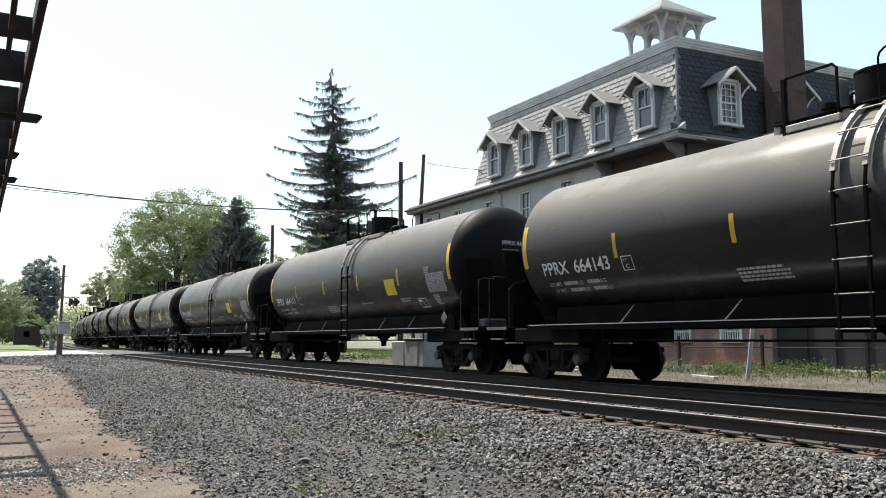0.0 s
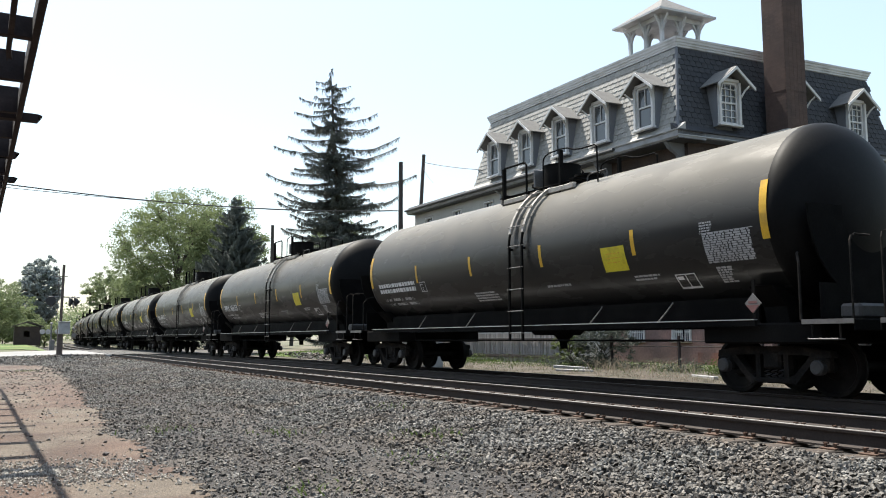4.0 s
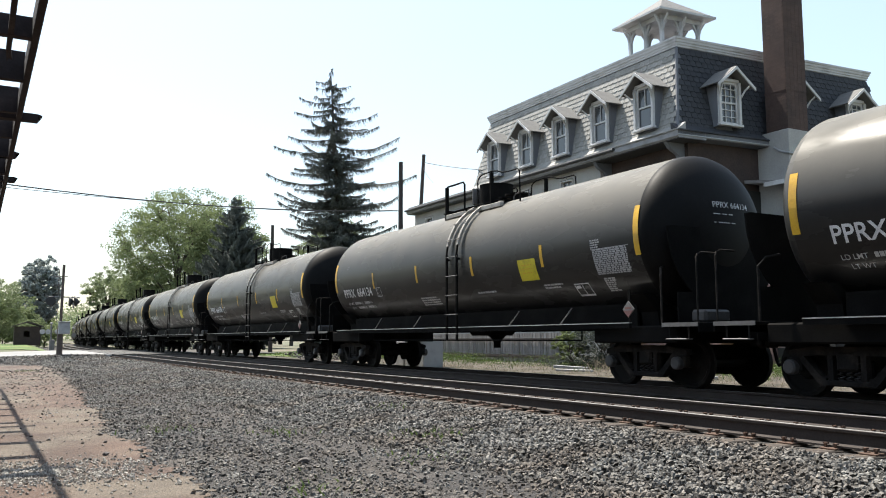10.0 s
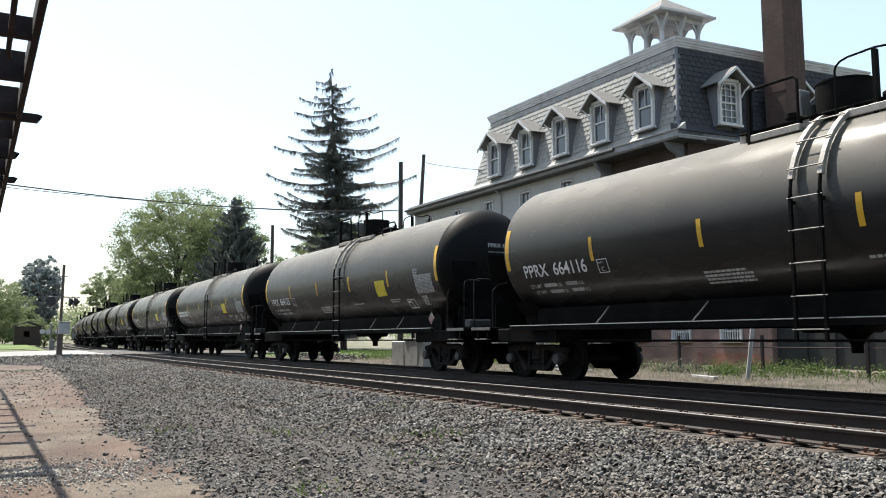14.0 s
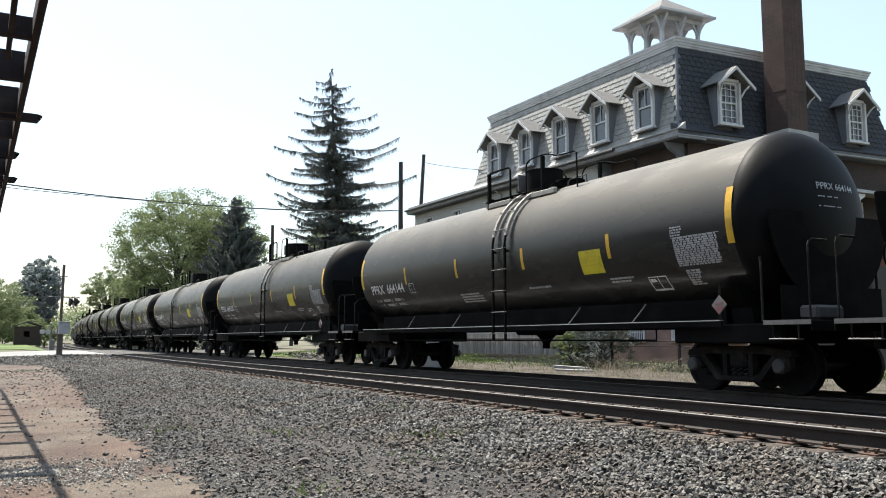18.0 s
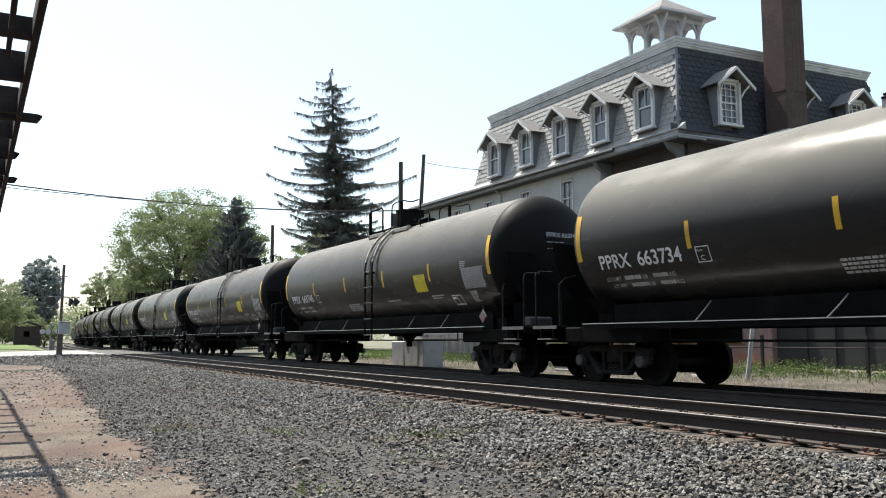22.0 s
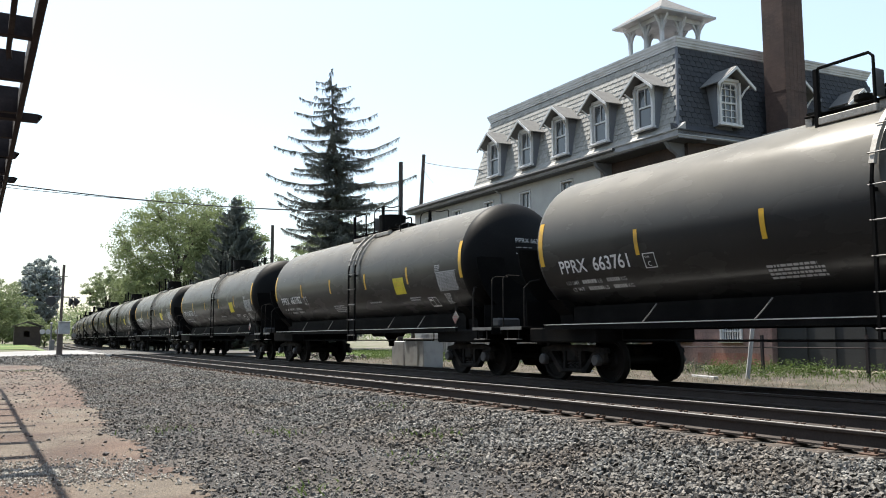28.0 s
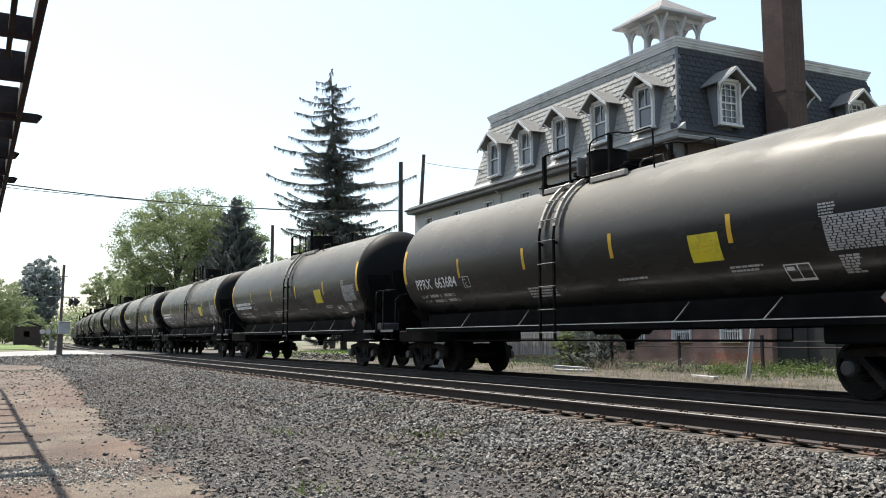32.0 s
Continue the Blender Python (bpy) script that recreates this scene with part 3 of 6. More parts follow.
def truck(parent, y):
    b = Build().rbox((0, 0, 0.56), (2.2, 0.34, 0.3), 0.04).rbox((0, 0, 0.74), (0.5, 0.5, 0.14), 0.03)
    t = part("truck", b, TRUCK, parent, "two-axle freight truck of dusty cast steel", at=pose(0, y, 0))
    for sx in (-1, 1):
        x = sx * 1.02
        sf = Build()
        # upper and lower members with the windows left open
        sf.prism([(-1.08, 0.60), (-1.06, 0.70), (-0.55, 0.77), (0.55, 0.77), (1.06, 0.70), (1.08, 0.60), (0.55, 0.64), (-0.55, 0.64)], "x", x - 0.07, x + 0.07)
        for sy in (-1, 1):
            sf.prism([(sy * 0.98, 0.60), (sy * 0.80, 0.58), (sy * 0.44, 0.19), (sy * 0.34, 0.19), (sy * 0.34, 0.31), (sy * 0.42, 0.33), (sy * 0.74, 0.66)], "x", x - 0.07, x + 0.07)
            sf.prism([(sy * 0.31, 0.65), (sy * 0.22, 0.65), (sy * 0.22, 0.28), (sy * 0.31, 0.28)], "x", x - 0.06, x + 0.06)
            sf.rbox((x, sy * 0.89, 0.50), (0.19, 0.27, 0.24), 0.04)
        sf.rbox((x, 0, 0.235), (0.15, 0.9, 0.09), 0.02)
        frame_ = part("side_frame", sf, TRUCK, t)
        for sy in (-1, 1):
            cap = Build()
            cap.revolve([(sx * 1.08, 0.115), (sx * 1.19, 0.115), (sx * 1.215, 0.09), (sx * 1.215, 0.0)], (0, sy * 0.89, 0.457), "x", 18)
            part("bearing_cap", cap, CAPS, t, "worn grey bearing end cap", True)
        sp = Build()
        for yy in (-0.13, 0.0, 0.13):
            pts = [(x + 0.05 * math.cos(q * 1.35), yy + 0.05 * math.sin(q * 1.35), 0.28 + 0.0145 * q) for q in range(20)]
            sp.tube(pts, 0.014, 3, False)
        part("spring", sp, CAPS, t)
        # dark backing added so nothing shows through between the springs
        part("spring_seat", Build().rbox((x - sx * 0.13, 0, 0.40), (0.1, 0.62, 0.34), 0.02), WHEEL, t)
    w = [wheelset(t, -0.89), wheelset(t, 0.89)]
    return t, w


def build_car():
    car = thing("tank_car", "glossy black railway tank car with yellow stripes and white stencils", "tank car", "tank cars of the train")
    shell, dish = tank_profile()
    tank = part("tank", Build().revolve(shell, (0, 0, TANK_Z), "y", 56), TANK, car, "black cylindrical tank painted paler towards the top for dust and sheen", True)
    # leading end in the shaded paint, trailing end in the paler shell paint
    part("tank_head", Build().revolve(dish, (0, 0, TANK_Z), "y", 56), SHADED_HEAD, tank, "black dished tank end painted darker as the shaded end", True)
    rear = [(REAR_SEAM + 0.55 * (-SEAM - y) / 0.77, r) for y, r in dish]
    part("tank_head", Build().revolve(rear, (0, 0, TANK_Z), "y", 56), TANK, tank, "dished tank end painted paler towards the top like the shell", True)

    # stripes, panel and stencils on the near side
    for y in (4.25, 1.40, -1.54, -4.44):
        part("stripe", patch(Build(), y + 0.05, y - 0.05, -0.46, 0.02), YELLOW, tank, "short yellow reflective stripe")
    for y in (REAR_SEAM - 0.05, -SEAM + 0.05):
        part("stripe", patch(Build(), y + 0.07, y - 0.07, -0.46, 0.48), YELLOW, tank, "tall yellow reflective stripe by the tank's end")
    part("yellow_panel", patch(Build(), -3.53, -4.20, -0.73, -0.24, 0.007), YPANEL, tank, "square yellow notice panel")
    b = Build()
    bars(b, -3.66, 0.42, -0.36, 3, 0.018, 0.07, 8)
    part("panel_writing", patch_lift(b, 0.004), YELLOW, tank)
    part("stencil", text_mesh("PLATE", 0.05, WHITE, 4.115, -0.53), None, tank)
    for row, words in enumerate((("LD LMT", "LB", "KG"), ("LT WT", "LB", "KG"))):
        a = -0.93 - 0.165 * row
        y = 6.62 - 0.10 * row
        part("stencil", text_mesh(words[0], 0.125, DIMWHITE, y, a), None, tank, "faint white stencilled weights")
        part("stencil", bars(Build(), y - 0.52, 0.46, a + 0.09, 1, 0.085, 0.07, 20 + row, 0.05, 0.4), DIMWHITE, tank)
        part("stencil", text_mesh(words[1], 0.125, DIMWHITE, y - 1.0, a), None, tank)
        part("stencil", bars(Build(), y - 1.28, 0.38, a + 0.09, 1, 0.085, 0.07, 30 + row, 0.05, 0.4), DIMWHITE, tank)
        part("stencil", text_mesh(words[2], 0.125, DIMWHITE, y - 1.68, a), None, tank)
    part("stencil", bars(Build(), 1.56, 1.02, -0.90, 4, 0.045, 0.03, 2, 0.12, 0.6), DIMWHITE, tank)
    part("stencil", bars(Build(), -1.48, 0.82, -0.89, 1, 0.05, 0.05, 3, 0.05, 0.7), DIMWHITE, tank)
    part("stencil", bars(Build(), -4.24, 0.9, -0.86, 2, 0.04, 0.03, 5, 0.4, 0.6), DIMWHITE, tank)
    chart = Build()
    bars(chart, -6.14, 1.0, -0.24, 14, 0.030, 0.008, 11, 0.05, 0.7)
    bars(chart, -6.10, 0.3, -0.05, 4, 0.028, 0.018, 12, 0.25, 0.4)
    bars(chart, -6.24, 0.36, -0.84, 7, 0.036, 0.012, 13, 0.4, 0.6)
    patch(chart, -6.09, -7.2, -0.235, -0.245)
    part("stencil", chart, DIMWHITE, tank, "dense grey-white test data stencil")

    def frame_box(y0, y1, a0, a1, t):
        q = Build()
        patch(q, y0, y1, a1 - t, a1), patch(q, y0, y1, a0, a0 + t)
        patch(q, y0, y0 - t, a0, a1), patch(q, y1 + t, y1, a0, a1)
        return q

    part("stencil_box", frame_box(4.145, 3.84, -0.73, -0.44, 0.018), WHITE, tank, "small white outlined box")
    part("stencil_letter", text_mesh("C", 0.13, WHITE, 4.06, -0.69), None, tank)
    q = frame_box(-5.25, -5.72, -1.24, -0.91, 0.022)
    patch(q, -5.48, -5.50, -1.24, -0.91), patch(q, -5.29, -5.43, -1.03, -0.96), patch(q, -5.25, -5.72, -1.24, -1.19)
    part("stencil_box", q, WHITE, tank, "white outlined box with two fields")

    # sills and running angles
    for sx in (-1, 1):
        part("side_angle", Build().box((sx * 1.47, 0, 1.132), (0.06, 14.3, 0.09)), FRAME, car, "black side sill")
        # dark plate added to black out the gap between tank and sill
        part("inner_sill", Build().box((sx * 0.95, 0, 1.325), (0.05, 13.6, 0.49)), FRAME, car)
        # bright strip that paints the light on the sill's edge
        part("sill_edge", Build().box((sx * 1.475, 0, 1.185), (0.075, 14.3, 0.016)), SILL_GLINT, car, "bright strip painted as the lit edge of the side sill")
        for y in (4.2, 1.68, -3.1, -5.0):
            part("stay", Build().tube([(sx * 1.48, y, 1.17), (sx * 1.43, y - 0.18, 1.36), (sx * 1.38, y - 0.30, 1.52)], 0.012, 6), LIGHTSTEEL, car, "thin steel stay")
        for y in (-6.2, -3.1, 0.0, 3.1, 6.2):
            part("outrigger", Build().box((sx * 1.0, y, 1.13), (0.98, 0.07, 0.06)), FRAME, car)
    for e in (-1, 1):
        part("body_bolster", Build().rbox((0, e * 6.93 - 0.16, 0.97), (2.7, 2.3, 0.32), 0.03), FRAME, car, "black body bolster over the truck")
        part("stub_sill", Build().rbox((0, e * 7.55, 1.02), (0.45, 3.0, 0.36), 0.03).rbox((0, e * 6.6, 1.32), (1.5, 0.7, 0.34), 0.04)
             .prism([(-1.28, 1.72), (-0.95, 1.40), (-0.9, 1.12), (0.9, 1.12), (0.95, 1.40), (1.28, 1.72)], "y", e * 7.1 - 0.22, e * 7.1 + 0.22), FRAME, car)
        deck = Build().rbox((0, e * 8.42, 1.14), (3.0, 0.86, 0.05), 0.01).rbox((0, e * 8.84, 1.08), (3.0, 0.03, 0.16), 0.008)
        part("end_platform", deck, FRAME, car, "narrow steel end platform")
        part("platform_edge", Build().box((-1.505, e * 8.42, 1.135), (0.012, 0.84, 0.07)), LIGHTSTEEL, car, "scuffed grey platform edge")
        for sx in (-1, 1):
            b = Build()
            b.tube([(sx * 1.45, e * 7.95, 1.16), (sx * 1.45, e * 7.95, 2.02), (sx * 1.36, e * 7.86, 2.16), (sx * 1.18, e * 7.74, 2.2)], 0.022, 6)
            b.tube([(sx * 1.45, e * 8.8, 1.16), (sx * 1.45, e * 8.8, 2.26), (sx * 1.42, e * 8.8, 2.33), (sx * 1.34, e * 8.8, 2.36), (sx * 1.0, e * 8.8, 2.36)], 0.017, 6)
            b.tube([(sx * 1.47, e * 8.15, 1.12), (sx * 1.47, e * 8.15, 0.88), (sx * 1.47, e * 8.6, 0.88), (sx * 1.47, e * 8.6, 1.12)], 0.02, 6)
            part("handrail", b, TRUCK, car, "dark bent steel handrails")
        part("step", Build().rbox((-1.47, e * 8.37, 0.885), (0.16, 0.5, 0.022), 0.005), LIGHTSTEEL, car, "bare steel step tread")
        # black plate added to fill the shaded gap between the cars
        rim = [(1.47 * math.cos(q), TANK_Z + 1.47 * math.sin(q)) for q in [math.pi + math.pi * j / 16 for j in range(17)]]
        rim = [(1.35, TANK_Z + 0.02)] + [p for p in rim[::-1] if p[1] > 1.44] + [(-1.35, TANK_Z + 0.02)]
        part("head_shield", Build().prism(rim, "y", e * 8.13, e * 8.16).box((0, e * 8.145, 1.42), (2.5, 0.026, 0.6)), FRAME, car, "black half-height plate added for the shade between tank ends")
        c = Build().rbox((0, e * 8.85, 0.88), (0.26, 0.30, 0.26), 0.04).rbox((0.06 * e, e * 8.98, 0.88), (0.34, 0.12, 0.30), 0.05)
        c.tube([(0.3, e * 8.85, 0.85), (0.32, e * 8.92, 0.5), (0.25, e * 9.02, 0.42)], 0.03, 8)
        part("coupler", c, TRUCK, car, "knuckle coupler with hanging air hose")
    # brake gear at one end, tool box on the other platform
    b = Build().rbox((-0.95, -8.62, 1.28), (0.62, 0.34, 0.22), 0.04)
    part("brake_cylinder", b, CAPS, car, "weathered grey brake cylinder box")
    bw = Build()
    ring = [(0.55 + 0.26 * math.cos(q * math.pi / 10), -8.86, 2.2 + 0.26 * math.sin(q * math.pi / 10)) for q in range(21)]
    bw.tube(ring, 0.016, 6)
    for q in range(3):
        bw.tube([(0.55, -8.86, 2.2), (0.55 + 0.26 * math.cos(q * 2.1), -8.86, 2.2 + 0.26 * math.sin(q * 2.1))], 0.012, 5)
    bw.tube([(0.55, -8.86, 2.2), (0.55, -8.84, 1.15)], 0.02, 6)
    part("brake_wheel", bw, FRAME, car)
    part("placard_holder", Build().box((-1.46, -7.10, 1.44), (0.02, 0.22, 0.22), Matrix.Rotation(radians(45), 3, "X")), GALV, car, "worn white diamond hazard placard")
    part("placard_stripe", Build().prism([(-7.10, 1.285), (-6.97, 1.415), (-7.23, 1.415)], "x", -1.476, -1.471).prism([(-7.02, 1.44), (-7.18, 1.44), (-7.18, 1.48), (-7.02, 1.48)], "x", -1.476, -1.471), RED, car, "red field of the placard")
    part("placard_bracket", Build().box((-1.44, -7.10, 1.5), (0.02, 0.06, 0.62)), FRAME, car)

    # side ladder, wrapped over the tank's shoulder
    LY = (-0.50, -1.0)
    lad = Build()
    for y in LY:
        lad.box((-1.615, y, 1.93), (0.05, 0.045, 2.16))
        arc = [(-1.615, y, 2.95)] + [(-(TANK_R + 0.09) * math.cos(t), y, TANK_Z + (TANK_R + 0.09) * math.sin(t)) for t in [radians(q) for q in range(4, 22, 4)]]
        lad.tube(arc, 0.028, 5)
        lad.box((-1.555, y, 2.9), (0.12, 0.05, 0.05))
    ladder = part("ladder", lad, FRAME, car, "black steel side ladder")
    for y in LY:
        uv, uf = [], [(0, 1, 2, 3), (43, 42, 41, 40)]
        for i in range(11):
            t = radians(13 + 6.4 * i)
            uv += [(-r * math.cos(t), y + e, TANK_Z + r * math.sin(t)) for r, e in ((TANK_R + 0.05, -0.04), (TANK_R + 0.12, -0.04), (TANK_R + 0.12, 0.04), (TANK_R + 0.05, 0.04))]
            if i:
                uf += [(4 * i - 4 + q, 4 * i - 4 + (q + 1) % 4, 4 * i + (q + 1) % 4, 4 * i + q) for q in range(4)]
        up = Build().add(uv, uf)
        part("ladder_shoulder", up, PAINTED_SUNLIT, ladder, "ladder stringers painted pale as if sunlit")
    for i in range(8):
        if i < 5:
            z = 1.02 + 0.485 * i
            ends = [(-1.63, LY[0] + 0.05, z), (-1.63, LY[1] - 0.05, z)]
        else:
            t = radians(18 + 17 * (i - 5))
            r = TANK_R + 0.14
            ends = [(-r * math.cos(t), LY[0] + 0.05, TANK_Z + r * math.sin(t)), (-r * math.cos(t), LY[1] - 0.05, TANK_Z + r * math.sin(t))]
        part("rung", Build().tube(ends, 0.012, 6), LIGHTSTEEL, ladder)

    # top platform, housing and rails
    top = TANK_Z + TANK_R
    part("top_platform", Build().rbox((-0.66, -0.35, top - 0.06), (0.3, 2.9, 0.03), 0.008).rbox((0.66, -0.35, top - 0.06), (0.3, 2.9, 0.03), 0.008)
         .box((0, 1.0, top + 0.0), (1.5, 0.2, 0.03)).box((0, -1.7, top + 0.0), (1.5, 0.2, 0.03)), FRAME, car, "dark grating platform on the tank's top")
    for y in (1.05, -0.2, -1.7):
        part("platform_foot", Build().box((-0.72, y, top - 0.14), (0.1, 0.12, 0.16)), PAINTED_SUNLIT, car, "platform foot painted pale as if sunlit")
    h = Build().revolve([(top - 0.05, 0.48), (top + 0.04, 0.48), (top + 0.05, 0.45), (top + 0.54, 0.45), (top + 0.55, 0.46), (top + 0.58, 0.46), (top + 0.60, 0.3), (top + 0.605, 0.02)], (0, 0, 0), "z", 28)
    part("valve_housing", h, FRAME, car, "round black valve housing", True, pose(0, -0.38, 0))
    # pale plate that paints the light on the housing's left edge
    part("hinge_plate", Build().rbox((-0.30, 0.16, top + 0.34), (0.26, 0.05, 0.44), 0.015), GALV, car, "pale plate added for the lit edge of the housing")
    part("manway", Build().revolve([(top - 0.05, 0.30), (top + 0.12, 0.30), (top + 0.14, 0.34), (top + 0.19, 0.34), (top + 0.22, 0.02)], (0, -1.4, 0), "z", 22), FRAME, car, "bolted manway lid", True)
    part("relief_valve", Build().revolve([(top - 0.05, 0.1), (top + 0.2, 0.1), (top + 0.22, 0.15), (top + 0.3, 0.15), (top + 0.32, 0.02)], (0, 0.6, 0), "z", 14), FRAME, car)
    for sx in (-1, 1):
        x, z1 = sx * 0.85, top + 0.65
        g = Build()
        g.tube([(x, 0.80, top - 0.3), (x, 0.80, z1 - 0.03), (x, 0.77, z1), (x, -0.06, z1), (x, -0.13, z1 - 0.07), (x, -0.13, top - 0.3)], 0.026, 6)
        g.box((x, 0.82, top + 0.16), (0.09, 0.06, 0.95))
        part("guard_rail", g, FRAME, car, "black tubular guard rail")
        g = Build()
        g.tube([(x, -0.80, top - 0.3), (x, -0.80, z1 - 0.12), (x, -0.83, z1 - 0.05), (x, -0.90, z1), (x, -1.02, z1 + 0.03), (x, -1.45, z1 + 0.05), (x, -1.7, z1 + 0.02), (x, -1.95, z1 - 0.06), (x, -2.2, z1 - 0.09), (x, -2.62, z1 - 0.09), (x, -2.70, z1 - 0.14), (x, -2.72, top - 0.25)], 0.018, 6)
        g.box((x, -1.46, top + 0.18), (0.09, 0.06, 0.98))
        part("guard_rail", g, FRAME, car, "black tubular guard rail")
    # pale strips that stand for the sunlit top of the curb
    for y0, y1 in ((0.78, -0.18), (-0.86, -1.95)):
        part("walkway_edge", Build().rbox((-0.86, (y0 + y1) / 2, top - 0.20), (0.10, y0 - y1, 0.12), 0.012), PAINTED_SUNLIT, car, "walkway edge painted pale as if sunlit")
    part("grab_rail", Build().tube([(-0.55, -2.0, top - 0.12), (-0.55, -2.02, top + 0.0), (-0.55, -2.1, top + 0.05), (-0.55, -2.65, top + 0.06), (-0.55, -2.68, top - 0.12)], 0.016, 6), CAPS, car, "low pale steel grab rail")
    # outlet under the tank
    o = Build().revolve([(0.80, 0.10), (0.88, 0.14), (1.0, 0.26), (1.2, 0.36), (1.42, 0.4)], (0, -0.35, 0), "z", 20).prism([(-1.1, 1.36), (-0.55, 0.98), (0.35, 0.98), (0.9, 1.36)], "x", -0.35, 0.35)
    o.tube([(0.0, -0.35, 0.85), (0.0, -0.35, 0.66)], 0.09, 12)
    part("bottom_outlet", o, FRAME, car, "black bottom outlet with skid", True)
    p_ = Build()
    p_.tube([(-0.35, 6.4, 1.10), (-0.35, 2.0, 1.10), (-0.35, -6.4, 1.10)], 0.02, 6).tube([(0.4, 6.4, 1.12), (0.4, -6.4, 1.12)], 0.025, 6)
    p_.tube([(-1.05, 5.2, 1.12), (-1.05, 5.2, 0.86), (-1.05, -5.2, 0.86), (-1.05, -5.2, 1.12)], 0.018, 6)
    part("brake_pipe", p_, FRAME, car, "thin brake pipes under the tank")
    for o in tank.children:
        if o.name.startswith("stencil") or o.name.startswith("panel"):
            o["kind"] = "stuff"
    wheels = []
    for e in (-1, 1):
        _, w = truck(car, e * 6.93 - 0.16)
        wheels += w
    return car


def patch_lift(b, d):
    """Moves a film outwards from the tank's axis."""
    out = []
    for x, y, z in b.v:
        q = Vector((x, 0, z - TANK_Z))
        q = q * ((q.length + d) / q.length)
        out.append((q.x, y, q.z + TANK_Z))
    b.v = out
    return b


# the first car, and how far along the line each one stands at 0 s
FIRST, SPEED, N_BEFORE, N_CARS = 43.824, 20.5423, 3, 52
LETTERS = "PPRX"
NUMBERS = {-2: "664143", -1: "664111", 0: "664109", 1: "664127", 2: "664092", 4: "664153", 5: "664130", 6: "664148", 7: "664139", 8: "664120",
           9: "664119", 10: "664134", 11: "664108", 12: "664142", 13: "664147", 14: "664116", 15: "664125", 17: "664129", 18: "664110",
           19: "664144", 20: "664050", 21: "663893", 22: "663737", 23: "663734", 24: "663746", 25: "663741", 26: "663721", 27: "663755",
           30: "663761", 31: "663762", 32: "663752", 33: "663754", 34: "663665", 35: "663684"}
car_model = build_car()
cars = []
for k in range(N_CARS):
    i = k - N_BEFORE
    c = car_model if k == 0 else copy_thing(car_model, pose(0, 0, 0))
    cars.append((i, c))
# three cars of another batch carry ladder and top fittings nearer the middle
TOPWORK = ("guard_rail", "walkway_edge", "valve_housing", "top_platform", "platform_foot", "hinge_plate", "grab_rail", "manway", "relief_valve")
for i, c in cars:
    if i in (21, 34, 35):
        for o in c.children:
            move = 1.12 if o.name.startswith("ladder") else 0.62 if o.name.startswith(TOPWORK) else 0.0
            if move:
                o.matrix_basis = Matrix.Translation((0, move, 0)) @ o.matrix_basis
for i, c in cars:
    tank = [o for o in c.children if o.name.startswith("tank")][0]
    if i in NUMBERS:
        body = LETTERS + "  " + NUMBERS[i]
        part("car_number", text_mesh(body, 0.385, WHITE, 6.66, -0.66, squeeze=0.965), None, tank, "white stencilled car number")["kind"] = "stuff"
        part("end_number", head_text(LETTERS + " " + NUMBERS[i], 0.16), None, tank, "small white car number on the tank's end")["kind"] = "stuff"
    else:
        part("car_number", bars(Build(), 6.75, 2.3, -0.38, 1, 0.28, 0.1, i, 0.02), WHITE, tank, "white stencilled car number")["kind"] = "stuff"


def slip(t):
    """Metres the train has gone by t seconds."""
    return SPEED * t - 0.00049 * t * t / 2 + 0.00105 * t ** 3 / 6


def view_shift(i):
    """Metres by which car i is shifted to fit its place in the camera's view."""
    return float(np.interp(i, (-1, 2, 5, 7.5, 12, 14.5, 15.5, 17, 20, 27, 31, 34), (0.29, 0.27, 0.24, 0.10, -0.15, -0.29, -0.28, 0.23, 0.17, -0.02, -0.035, 0.08)))


def motions():
    times = [0.5 * k for k in range(65)]
    for i, c in cars:
        rows = []
        for t in times:
            s = FIRST + i * CAR_L + view_shift(i) - slip(t)
            xa, ya, _ = track_at(s + TRUCK_Y)
            xb, yb, _ = track_at(s - TRUCK_Y)
            rows.append((t, pose((xa + xb) / 2, (ya + yb) / 2, 0, 0, 0, -math.degrees(math.atan2(xa - xb, ya - yb)))))
        walk(c, rows)
    # the wheels of all cars turn alike: one set of keys for leading and one for trailing axles
    shared = {}
    for i, c in cars:
        for t in [o for o in c.children if o.name.startswith("truck")]:
            for w in [o for o in t.children if o.name.startswith("wheelset")]:
                y = round(w.matrix_basis.translation.y, 2)
                if y not in shared:
                    rows = [(q / FPS, pose(0, y, 0.457, math.degrees(slip(q / FPS) / 0.457))) for q in range(32 * FPS + 1)]
                    walk(w, rows)
                    shared[y] = w.animation_data
                else:
                    w.rotation_mode = "QUATERNION"
                    d = w.animation_data_create()
                    d.action = shared[y].action
                    d.action_slot = shared[y].action_slot

# ---------------------------------------------------------------- the mansard building
HX, HY = 20.66, 20.40                       # the corner of its eaves
house = thing("mansard_building", "old three-storey house with slate mansard roof and white dormers", "building", at=pose(HX, HY, 0))
LEN, WID, WING = 14.08, 11.44, 20.5
EAVE, TOP = 7.98, 11.34
SKEW = 0.082                                 # shear of the end wall, fitted to the camera's view


